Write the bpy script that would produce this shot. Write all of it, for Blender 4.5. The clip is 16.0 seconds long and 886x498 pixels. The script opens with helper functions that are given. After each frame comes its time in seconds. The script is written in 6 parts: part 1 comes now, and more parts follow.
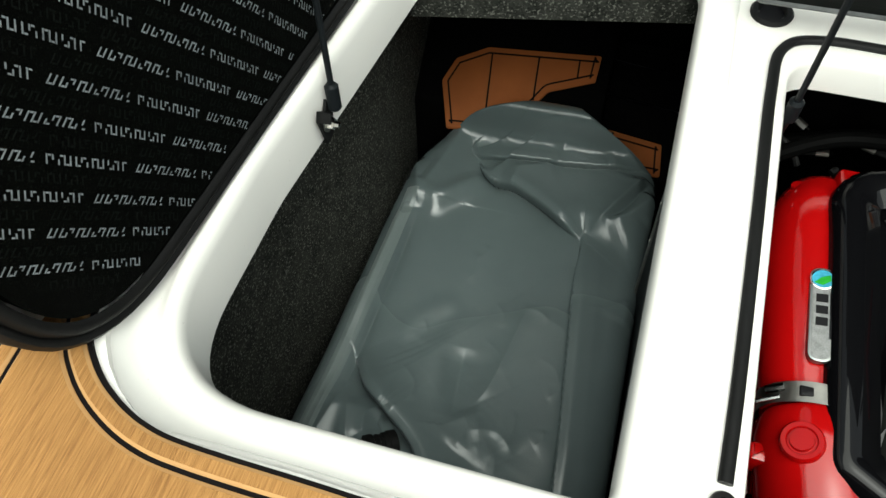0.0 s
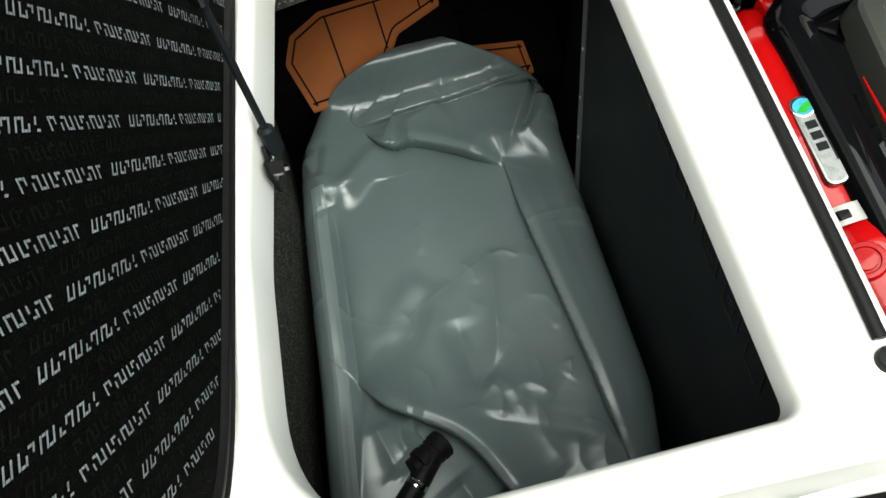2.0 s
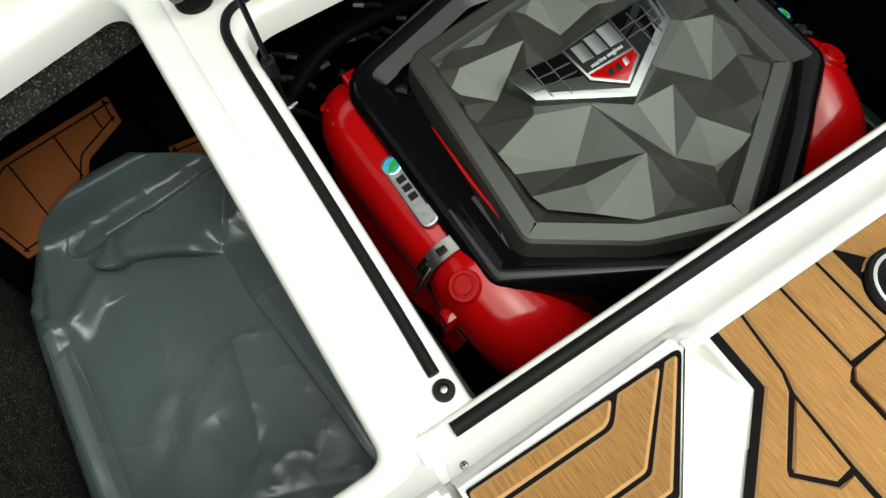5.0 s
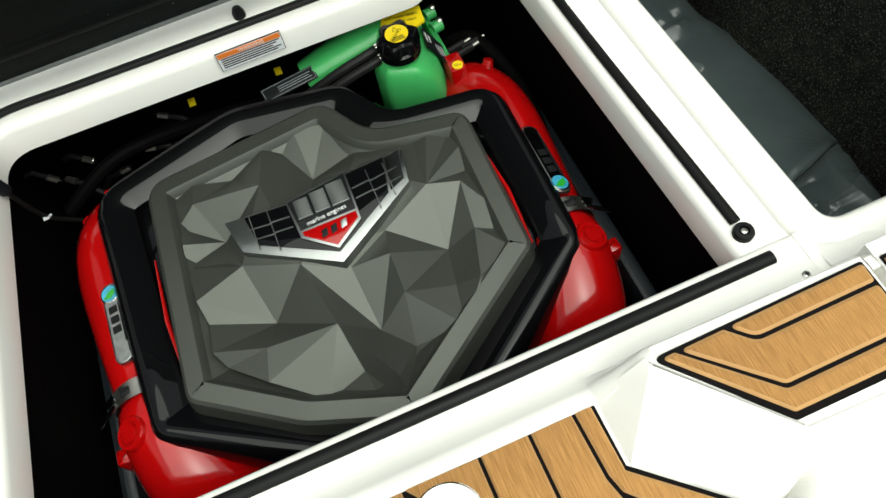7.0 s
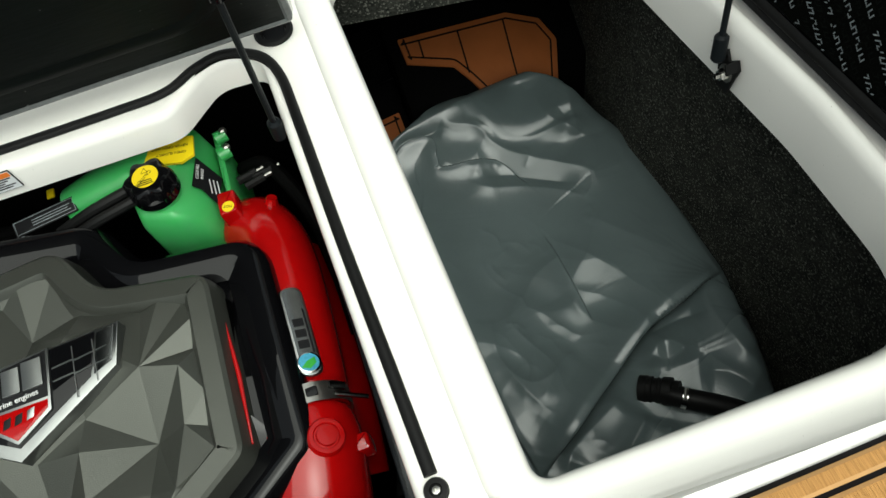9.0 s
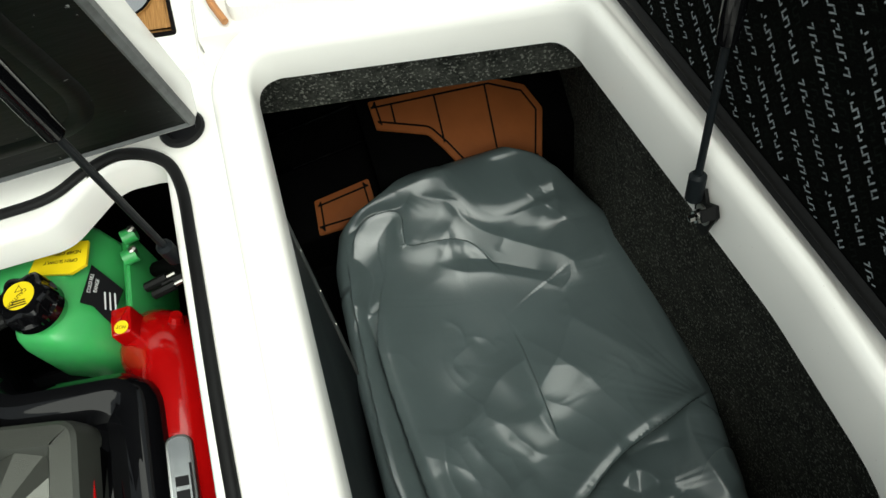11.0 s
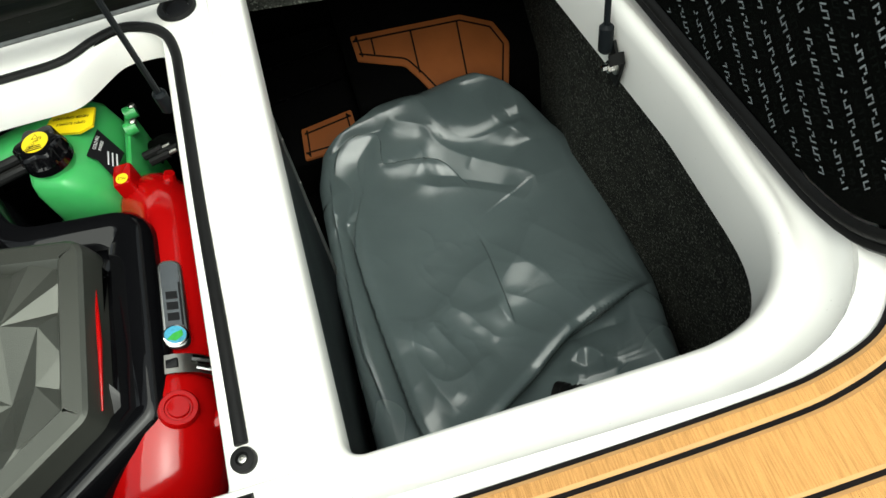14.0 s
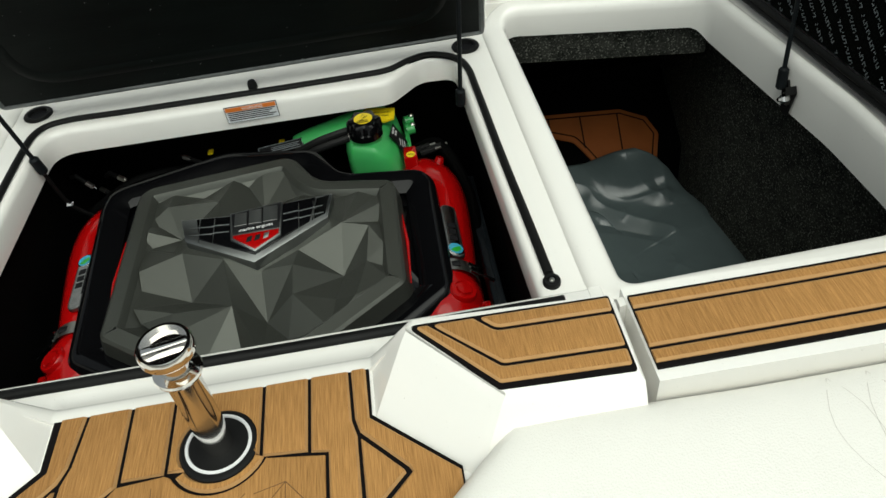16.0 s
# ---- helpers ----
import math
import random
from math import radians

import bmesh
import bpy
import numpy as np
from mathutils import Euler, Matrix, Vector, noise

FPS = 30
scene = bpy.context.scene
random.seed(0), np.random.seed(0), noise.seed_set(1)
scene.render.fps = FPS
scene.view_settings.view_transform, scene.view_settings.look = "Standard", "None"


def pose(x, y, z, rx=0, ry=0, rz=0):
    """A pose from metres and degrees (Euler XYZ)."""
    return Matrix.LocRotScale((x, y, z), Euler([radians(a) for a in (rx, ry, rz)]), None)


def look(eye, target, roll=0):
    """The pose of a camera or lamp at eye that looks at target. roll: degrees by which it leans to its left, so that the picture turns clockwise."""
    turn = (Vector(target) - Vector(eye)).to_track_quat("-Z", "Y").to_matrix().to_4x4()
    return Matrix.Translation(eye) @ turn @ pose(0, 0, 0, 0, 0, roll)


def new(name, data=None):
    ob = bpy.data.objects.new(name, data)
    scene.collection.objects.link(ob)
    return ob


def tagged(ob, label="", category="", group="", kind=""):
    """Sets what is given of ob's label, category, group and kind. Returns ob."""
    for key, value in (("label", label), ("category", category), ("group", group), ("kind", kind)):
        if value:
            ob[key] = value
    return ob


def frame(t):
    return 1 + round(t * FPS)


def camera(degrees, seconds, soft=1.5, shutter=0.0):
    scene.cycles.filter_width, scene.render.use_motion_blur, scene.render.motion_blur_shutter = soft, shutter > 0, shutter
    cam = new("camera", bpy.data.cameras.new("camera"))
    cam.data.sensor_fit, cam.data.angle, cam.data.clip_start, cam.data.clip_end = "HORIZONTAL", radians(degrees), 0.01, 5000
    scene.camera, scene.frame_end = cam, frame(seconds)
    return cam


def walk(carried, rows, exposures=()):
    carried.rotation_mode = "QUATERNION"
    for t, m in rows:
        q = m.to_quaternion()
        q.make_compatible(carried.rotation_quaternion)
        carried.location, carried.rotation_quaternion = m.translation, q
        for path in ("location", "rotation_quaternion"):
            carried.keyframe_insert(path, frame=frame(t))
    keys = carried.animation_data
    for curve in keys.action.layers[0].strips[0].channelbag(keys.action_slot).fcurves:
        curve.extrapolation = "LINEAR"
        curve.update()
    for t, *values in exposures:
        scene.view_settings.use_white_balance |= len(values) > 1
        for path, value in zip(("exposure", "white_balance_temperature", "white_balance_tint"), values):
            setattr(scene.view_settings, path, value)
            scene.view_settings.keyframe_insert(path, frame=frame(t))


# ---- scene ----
cam = camera(63.9, 16.0)
PATH = [
    (0, (-0.629, -0.126, 0.671), (-0.992, 0.876, -1.021), -4.6),
    (0.5, (-0.647, -0.098, 0.653), (-1.004, 0.812, -1.092), -5.7),
    (1, (-0.727, -0.062, 0.651), (-1.017, 0.799, -1.13), -8.2),
    (1.5, (-0.813, -0.041, 0.644), (-0.91, 0.823, -1.157), -8.0),
    (2, (-0.854, -0.023, 0.645), (-0.761, 0.832, -1.161), -7.6),
    (2.5, (-0.875, 0.011, 0.639), (-0.643, 0.834, -1.169), -7.9),
    (3, (-0.878, 0.033, 0.628), (-0.528, 0.817, -1.178), -7.3),
    (3.5, (-0.854, 0.018, 0.64), (-0.451, 0.763, -1.172), -5.8),
    (4, (-0.804, -0.017, 0.674), (-0.389, 0.715, -1.141), -5.1),
    (4.5, (-0.678, -0.056, 0.719), (-0.273, 0.679, -1.096), -5.6),
    (5, (-0.528, -0.101, 0.761), (-0.137, 0.65, -1.051), -6.4),
    (5.2, (-0.467, -0.118, 0.769), (-0.085, 0.64, -1.042), -6.5),
    (7.3, (0.122, -0.198, 0.768), (0.287, 0.742, -0.989), -13.3),
    (7.5, (0.17, -0.183, 0.767), (0.328, 0.758, -0.99), -13.3),
    (8, (0.282, -0.149, 0.771), (0.419, 0.79, -0.989), -13.9),
    (8.5, (0.385, -0.118, 0.758), (0.512, 0.827, -1.0), -13.9),
    (9, (0.5, -0.07, 0.716), (0.623, 0.89, -1.034), -13.7),
    (9.5, (0.594, -0.031, 0.687), (0.697, 0.949, -1.054), -13.2),
    (10, (0.654, 0.008, 0.659), (0.731, 1.002, -1.075), -13.6),
    (10.2, (0.665, 0.034, 0.654), (0.735, 1.031, -1.078), -13.8),
    (12.3, (0.677, 0.133, 0.662), (0.772, 1.102, -1.085), -12.2),
    (12.5, (0.684, 0.095, 0.676), (0.776, 1.071, -1.066), -12.4),
    (13, (0.715, 0.025, 0.708), (0.791, 1.012, -1.03), -13.2),
    (13.5, (0.707, -0.047, 0.695), (0.787, 0.957, -1.033), -13.0),
    (14, (0.667, -0.161, 0.658), (0.747, 0.867, -1.056), -13.0),
    (14.5, (0.602, -0.283, 0.705), (0.685, 0.764, -0.997), -11.6),
    (15, (0.495, -0.414, 0.738), (0.568, 0.747, -0.889), -10.3),
    (15.5, (0.404, -0.491, 0.737), (0.466, 0.789, -0.798), -9.3),
    (16, (0.287, -0.578, 0.75), (0.341, 0.839, -0.661), -8.0),
]
EXPOSURES = [(t, e, 6450, -2) for t, e in ((0, 0.55), (1, 0.52), (2, 1.05), (2.5, 1.3), (3, 1.25), (3.5, 1.15), (4.5, 0.48), (5, 0.22), (7.5, 0.33), (8.5, 0.4), (9, 0.27), (9.5, 0.3), (10, 0.4), (12.5, 0.55), (13.5, 0.82), (14, 0.78), (14.5, 0.42), (15, -0.12), (15.5, -0.3), (16, -0.3))]
walk(cam, [(t, look(eye, target, roll)) for t, eye, target, roll in PATH], EXPOSURES)

# ---- world, sun, exposure ----
world = bpy.data.worlds.new("sky")
scene.world = world
world.use_nodes = True
wn = world.node_tree.nodes
sky = wn.new("ShaderNodeTexSky")
sky.sky_type, sky.sun_disc = "NISHITA", False
sky.sun_elevation, sky.sun_rotation = radians(67), radians(153)
sky.dust_density, sky.ozone_density, sky.air_density = 4.0, 1.0, 1.0
haze = wn.new("ShaderNodeHueSaturation")
haze.inputs["Saturation"].default_value = 0.22
world.node_tree.links.new(sky.outputs[0], haze.inputs["Color"])
world.node_tree.links.new(haze.outputs[0], wn["Background"].inputs[0])
wn["Background"].inputs[1].default_value = 0.145
sun = new("sun", bpy.data.lights.new("sun", "SUN"))
sun.data.energy, sun.data.angle, sun.data.color = 2.3, radians(75), (1.0, 0.96, 0.9)
sun.matrix_world = look((0.10, -0.85, 3.2), (0, 0.35, 0))


# ---- materials ----
def material(name, color, rough=0.5, metal=0.0, vary=0.0, scale=20.0, bump=0.0, bump_scale=200.0, coat=0.0, spec=0.5, stretch=(1, 1, 1), detail=6.0, tint=None):
    """A principled surface, its colour varied by noise at two scales and its relief by a third."""
    m = bpy.data.materials.new(name)
    m.use_nodes = True
    nt = m.node_tree
    b = nt.nodes["Principled BSDF"]
    b.inputs["Base Color"].default_value = (*color, 1)
    b.inputs["Roughness"].default_value = rough
    b.inputs["Metallic"].default_value = metal
    b.inputs["Coat Weight"].default_value = coat
    b.inputs["Coat Roughness"].default_value = 0.06 if rough < 0.25 else 0.14
    b.inputs["Specular IOR Level"].default_value = spec
    co = nt.nodes.new("ShaderNodeTexCoord")
    mp = nt.nodes.new("ShaderNodeMapping")
    mp.inputs["Scale"].default_value = stretch
    nt.links.new(co.outputs["Object"], mp.inputs[0])
    if vary:
        n1 = nt.nodes.new("ShaderNodeTexNoise")
        n1.inputs["Scale"].default_value, n1.inputs["Detail"].default_value = scale, detail
        n2 = nt.nodes.new("ShaderNodeTexNoise")
        n2.inputs["Scale"].default_value, n2.inputs["Detail"].default_value = scale * 0.15, 3.0
        add = nt.nodes.new("ShaderNodeMath")
        add.operation = "ADD"
        nt.links.new(mp.outputs[0], n1.inputs["Vector"])
        nt.links.new(co.outputs["Object"], n2.inputs["Vector"])
        nt.links.new(n1.outputs["Fac"], add.inputs[0])
        nt.links.new(n2.outputs["Fac"], add.inputs[1])
        ramp = nt.nodes.new("ShaderNodeMapRange")
        ramp.inputs["From Min"].default_value, ramp.inputs["From Max"].default_value = 0.7, 1.3
        nt.links.new(add.outputs[0], ramp.inputs["Value"])
        mix = nt.nodes.new("ShaderNodeMix")
        mix.data_type = "RGBA"
        low = tint or tuple(c * (1 - vary) for c in color)
        mix.inputs["A"].default_value = (*low, 1)
        mix.inputs["B"].default_value = (*[min(1.0, c * (1 + vary * 0.6)) for c in color], 1)
        nt.links.new(ramp.outputs[0], mix.inputs["Factor"])
        nt.links.new(mix.outputs["Result"], b.inputs["Base Color"])
        rr = nt.nodes.new("ShaderNodeMapRange")
        rr.inputs["From Min"].default_value, rr.inputs["From Max"].default_value = 0.3, 0.7
        rr.inputs["To Min"].default_value, rr.inputs["To Max"].default_value = rough * 0.8, min(1.0, rough * 1.25)
        nt.links.new(n2.outputs["Fac"], rr.inputs["Value"])
        nt.links.new(rr.outputs[0], b.inputs["Roughness"])
    if bump:
        nb = nt.nodes.new("ShaderNodeTexNoise")
        nb.inputs["Scale"].default_value, nb.inputs["Detail"].default_value = bump_scale, 4.0
        nt.links.new(mp.outputs[0], nb.inputs["Vector"])
        bp = nt.nodes.new("ShaderNodeBump")
        bp.inputs["Strength"].default_value, bp.inputs["Distance"].default_value = bump, 0.002
        nt.links.new(nb.outputs["Fac"], bp.inputs["Height"])
        nt.links.new(bp.outputs[0], b.inputs["Normal"])
    return m


def speckled(m, color, scale, amount):
    """Scatters small specks of a second colour over a material."""
    nt = m.node_tree
    b = nt.nodes["Principled BSDF"]
    co = nt.nodes.new("ShaderNodeTexCoord")
    vo = nt.nodes.new("ShaderNodeTexNoise")
    vo.inputs["Scale"].default_value, vo.inputs["Detail"].default_value = scale, 2.0
    nt.links.new(co.outputs["Object"], vo.inputs["Vector"])
    mr = nt.nodes.new("ShaderNodeMapRange")
    mr.inputs["From Min"].default_value, mr.inputs["From Max"].default_value = 1 - amount, 1 - amount + 0.06
    nt.links.new(vo.outputs["Fac"], mr.inputs["Value"])
    mix = nt.nodes.new("ShaderNodeMix")
    mix.data_type = "RGBA"
    mix.inputs["B"].default_value = (*color, 1)
    if b.inputs["Base Color"].links:
        nt.links.new(b.inputs["Base Color"].links[0].from_socket, mix.inputs["A"])
    else:
        mix.inputs["A"].default_value = b.inputs["Base Color"].default_value
    nt.links.new(mr.outputs[0], mix.inputs["Factor"])
    nt.links.new(mix.outputs["Result"], b.inputs["Base Color"])
    return m


def teak(name, color, dark, across):
    """Brushed foam decking: fine streaks across the boards, with a rough ribbed relief."""
    m = material(name, color, 0.75, vary=0.5, scale=11.0, bump=1.0, bump_scale=12.0, stretch=across, detail=9.0, tint=dark, spec=0.25)
    return m


GELCOAT = speckled(material("white_gelcoat", (0.86, 0.842, 0.80), 0.22, vary=0.03, scale=3.0, bump=0.03, bump_scale=60.0, coat=0.3), (0.25, 0.22, 0.18), 420.0, 0.245)
TEAK = teak("tan_foam_teak", (0.40, 0.208, 0.068), (0.225, 0.105, 0.029), (75, 3.0, 3.0))
TEAK_EDGE = material("cut_foam_edge", (0.45, 0.25, 0.095), 0.8, vary=0.1, scale=60, bump=0.2)
TEAK_DARK = material("rust_brown_foam", (0.31, 0.092, 0.020), 0.7, vary=0.2, scale=12, bump=0.4, bump_scale=60, spec=0.3)
RUBBER = material("black_rubber", (0.007, 0.007, 0.007), 0.5, spec=0.15, vary=0.2, scale=40, bump=0.1)
FOAM_BLACK = material("black_foam", (0.006, 0.005, 0.005), 0.8, spec=0.08, vary=0.2, scale=60)
GLOSS = material("gloss_black_plastic", (0.0025, 0.0025, 0.003), 0.025, coat=0.0, spec=0.25, bump=0.01, bump_scale=20)
COVER_GREY = material("satin_grey_plastic", (0.066, 0.069, 0.060), 0.36, metal=0.55, spec=0.4, vary=0.08, scale=6, bump=0.2, bump_scale=900)
RED = material("red_enamel", (0.33, 0.0015, 0.0025), 0.08, spec=0.4, vary=0.12, scale=8, bump=0.12, bump_scale=70, coat=0.15)
GREEN = material("green_translucent_plastic", (0.06, 0.36, 0.10), 0.3, vary=0.15, scale=6, bump=0.06, bump_scale=40)
GREEN.node_tree.nodes["Principled BSDF"].inputs["Subsurface Weight"].default_value = 0.4
GREEN.node_tree.nodes["Principled BSDF"].inputs["Subsurface Radius"].default_value = (0.01, 0.03, 0.01)
PVC = material("grey_coated_fabric", (0.103, 0.131, 0.134), 0.25, spec=0.6, vary=0.14, scale=7, bump=0.06, bump_scale=350, coat=0.06)
PVC_BAND = material("welded_seam_band", (0.15, 0.18, 0.18), 0.3, vary=0.1, scale=15, bump=0.05)
CARPET = speckled(material("grey_speckled_carpet", (0.040, 0.041, 0.035), 0.95, vary=0.7, scale=200, bump=1.0, bump_scale=450, spec=0.1, tint=(0.008, 0.009, 0.0075)), (0.16, 0.16, 0.14), 230.0, 0.42)
LINER = speckled(material("black_lid_lining", (0.0012, 0.0015, 0.0012), 0.9, vary=0.5, scale=120, bump=0.6, bump_scale=700, spec=0.03), (0.006, 0.0078, 0.006), 500.0, 0.36)
PRINT = material("pale_grey_print", (0.20, 0.22, 0.235), 0.85, spec=0.1, vary=0.35, scale=160, bump=0.3)
PRINT_FADED = material("faded_grey_print", (0.0044, 0.0056, 0.0048), 0.9, spec=0.04, vary=0.4, scale=160)
BLACK_PANEL = material("black_moulded_panel", (0.008, 0.010, 0.0115), 0.5, spec=0.12, vary=0.2, scale=10, bump=0.15, bump_scale=250)
# Darker than any paint: deep shade of enclosed spaces put into the colour
DARK = material("near_black_shade", (0.0015, 0.0015, 0.0015), 0.8, spec=0.05, vary=0.4, scale=15, bump=0.2)
CHROME = material("polished_steel", (0.75, 0.73, 0.70), 0.08, metal=1.0, bump=0.02, bump_scale=30)
STEEL = material("brushed_steel", (0.45, 0.44, 0.41), 0.32, metal=1.0, vary=0.15, scale=60, bump=0.1)
SATIN = material("satin_chrome", (0.31, 0.32, 0.315), 0.34, metal=1.0, vary=0.1, scale=60)
DARK_CHROME = material("dark_chrome", (0.22, 0.23, 0.23), 0.16, metal=1.0, vary=0.15, scale=80)
SILVER = material("dotted_silver_plate", (0.27, 0.275, 0.275), 0.42, metal=0.7, vary=0.35, scale=700, bump=0.4, bump_scale=900)
BRASS = material("tarnished_brass", (0.35, 0.25, 0.12), 0.4, metal=1.0, vary=0.3, scale=90)
VINYL = material("white_grained_vinyl", (0.82, 0.80, 0.75), 0.42, vary=0.03, scale=5, bump=0.5, bump_scale=420)
PIPING = material("tan_piping", (0.42, 0.19, 0.07), 0.5, vary=0.2, scale=60, bump=0.2)
YELLOW = material("yellow_label", (0.75, 0.56, 0.01), 0.35, vary=0.06, scale=40)
ORANGE = material("orange_label", (0.75, 0.20, 0.03), 0.4, vary=0.05, scale=40)
PAPER = material("white_label", (0.72, 0.74, 0.76), 0.35, vary=0.05, scale=40)
INK = material("black_ink", (0.008, 0.008, 0.009), 0.5, spec=0.12)
INK_WHITE = material("white_ink", (0.7, 0.7, 0.7), 0.5)
BLUE = material("blue_enamel", (0.05, 0.28, 0.42), 0.2, vary=0.4, scale=300, coat=0.6)
LEAF = material("green_enamel", (0.03, 0.30, 0.03), 0.2, vary=0.3, scale=200, coat=0.6)
ALU = material("dull_aluminium_edge", (0.14, 0.145, 0.14), 0.45, metal=0.5, vary=0.3, scale=50)


# ---- mesh helpers ----
def finish(name, bm, mat, parent=None, label="", smooth=True, angle=35):
    me = bpy.data.meshes.new(name)
    bmesh.ops.recalc_face_normals(bm, faces=bm.faces)
    bm.to_mesh(me)
    bm.free()
    me.materials.append(mat)
    if smooth:
        me.polygons.foreach_set("use_smooth", [True] * len(me.polygons))
        me.set_sharp_from_angle(angle=radians(angle))
    ob = new(name, me)
    if parent is not None:
        ob.parent = parent
    if label:
        ob["label"] = label
    return ob


def part(name, bm, mat, parent, label="", **kw):
    return finish(name, bm, mat, parent, label, **kw)


def thing(name, label, category, at=(0, 0, 0), group=""):
    ob = new(name)
    ob.location = at
    ob.empty_display_size = 0.05
    return tagged(ob, label, category, group)


def structure(ob, label):
    return tagged(ob, label, kind="structure")


def rounded(points, radii, seg=8):
    """A closed outline with its corners rounded."""
    out = []
    n = len(points)
    for i, (p, r) in enumerate(zip(points, radii)):
        p, a, b = Vector(p), Vector(points[i - 1]), Vector(points[(i + 1) % n])
        u, v = (a - p).normalized(), (b - p).normalized()
        half = math.acos(max(-1, min(1, u.dot(v)))) / 2
        d = min(r / math.tan(half), (a - p).length * 0.49, (b - p).length * 0.49)
        s, e = p + u * d, p + v * d
        for k in range(seg + 1):
            t = k / seg
            out.append(((1 - t) ** 2 * s + 2 * t * (1 - t) * p + t * t * e))
    return out


def outward(poly):
    """Unit normals that point out of a counter-clockwise outline."""
    n = len(poly)
    res = []
    for i in range(n):
        d = poly[(i + 1) % n] - poly[i - 1]
        res.append(Vector((d.y, -d.x)).normalized())
    return res


def grown(poly, d):
    return [p + q * d for p, q in zip(poly, outward(poly))]


def mirrored(poly, side):
    """The outline, or its mirror image, still counter-clockwise."""
    return poly if side > 0 else [Vector((-p[0], *p[1:])) for p in reversed(poly)]


def loft(rings, closed=True, cap_first=False, cap_last=False, bm=None):
    bm = bm or bmesh.new()
    rows = [[bm.verts.new(p) for p in ring] for ring in rings]
    n = len(rows[0])
    for a, b in zip(rows, rows[1:]):
        for i in range(n if closed else n - 1):
            j = (i + 1) % n
            bm.faces.new((a[i], a[j], b[j], b[i]))
    if cap_first:
        bm.faces.new(rows[0])
    if cap_last:
        bm.faces.new(rows[-1])
    return bm


def slab(poly, z0, z1, bevel=0.0, zf=None, bm=None):
    """A plate of the given outline with softened upper edges. zf(x, y) adds a height to each point."""
    zf = zf or (lambda x, y: 0.0)
    rings = [[(p[0], p[1], z0 + zf(p[0], p[1])) for p in poly]]
    if bevel:
        rings.append([(p[0], p[1], z1 - bevel + zf(p[0], p[1])) for p in poly])
        inner = grown([Vector(p[:2]) for p in poly], -bevel * 0.3)
        rings.append([(p[0], p[1], z1 - bevel * 0.3 + zf(p[0], p[1])) for p in inner])
        inner = grown([Vector(p[:2]) for p in poly], -bevel)
    else:
        inner = poly
    rings.append([(p[0], p[1], z1 + zf(p[0], p[1])) for p in inner])
    return loft(rings, cap_first=True, cap_last=True, bm=bm)


def box(x0, x1, y0, y1, z0, z1, bevel=0.0, bm=None):
    r = max(bevel, 0.0005)
    return slab(rounded([(x0, y0), (x1, y0), (x1, y1), (x0, y1)], [r] * 4, 3), z0, z1, bevel, bm=bm)


def filled(outer, holes, z, bm=None):
    """A sheet with holes; z(x, y) gives its height."""
    bm = bm or bmesh.new()
    edges = []
    for loop in (outer, *holes):
        vs = [bm.verts.new((p[0], p[1], 0)) for p in loop]
        edges += [bm.edges.new((vs[i], vs[(i + 1) % len(vs)])) for i in range(len(vs))]
    bmesh.ops.triangle_fill(bm, use_beauty=True, use_dissolve=False, edges=edges, normal=(0, 0, 1))
    for v in bm.verts:
        v.co.z = z(v.co.x, v.co.y)
    return bm


def tube(path, radius, seg=12, closed=False, bm=None, flat=1.0):
    """A round bar along a path; radius may be one number or one for each point. flat squeezes it upright."""
    pts = [Vector(p) for p in path]
    n = len(pts)
    rad = radius if isinstance(radius, (list, tuple)) else [radius] * n
    rings = []
    up = Vector((0, 0, 1))
    for i, p in enumerate(pts):
        a = pts[i - 1] if (i or closed) else pts[0]
        b = pts[(i + 1) % n] if (i < n - 1 or closed) else pts[-1]
        d = (b - a).normalized()
        if abs(d.dot(up)) > 0.98:
            up = Vector((0, 1, 0)) if abs(d.z) > 0.9 else up
        s = d.cross(up).normalized()
        w = s.cross(d).normalized()
        rings.append([p + (s * math.cos(t) + w * math.sin(t) * flat) * rad[i] for t in [2 * math.pi * k / seg for k in range(seg)]])
    if closed:
        rings.append(rings[0])
        bm = loft(rings, bm=bm)
        bmesh.ops.remove_doubles(bm, verts=bm.verts, dist=1e-6)
        return bm
    return loft(rings, cap_first=True, cap_last=True, bm=bm)


def turned(profile, seg=24, at=(0, 0, 0), bm=None, rot=None):
    """A body of revolution from (radius, height) pairs."""
    rings = []
    for r, z in profile:
        ring = [Vector((max(r, 1e-4) * math.cos(t), max(r, 1e-4) * math.sin(t), z)) for t in [2 * math.pi * k / seg for k in range(seg)]]
        if rot:
            ring = [rot @ p for p in ring]
        rings.append([p + Vector(at) for p in ring])
    return loft(rings, cap_first=True, cap_last=True, bm=bm)


def smooth_path(points, per=8):
    """Points along a soft curve through the given ones."""
    pts = [Vector(p) for p in points]
    out = []
    for i in range(len(pts) - 1):
        p0, p1, p2, p3 = pts[max(i - 1, 0)], pts[i], pts[i + 1], pts[min(i + 2, len(pts) - 1)]
        for k in range(per):
            t = k / per
            out.append(0.5 * (2 * p1 + (p2 - p0) * t + (2 * p0 - 5 * p1 + 4 * p2 - p3) * t * t + (3 * p1 - p0 - 3 * p2 + p3) * t ** 3))
    return out + [pts[-1]]


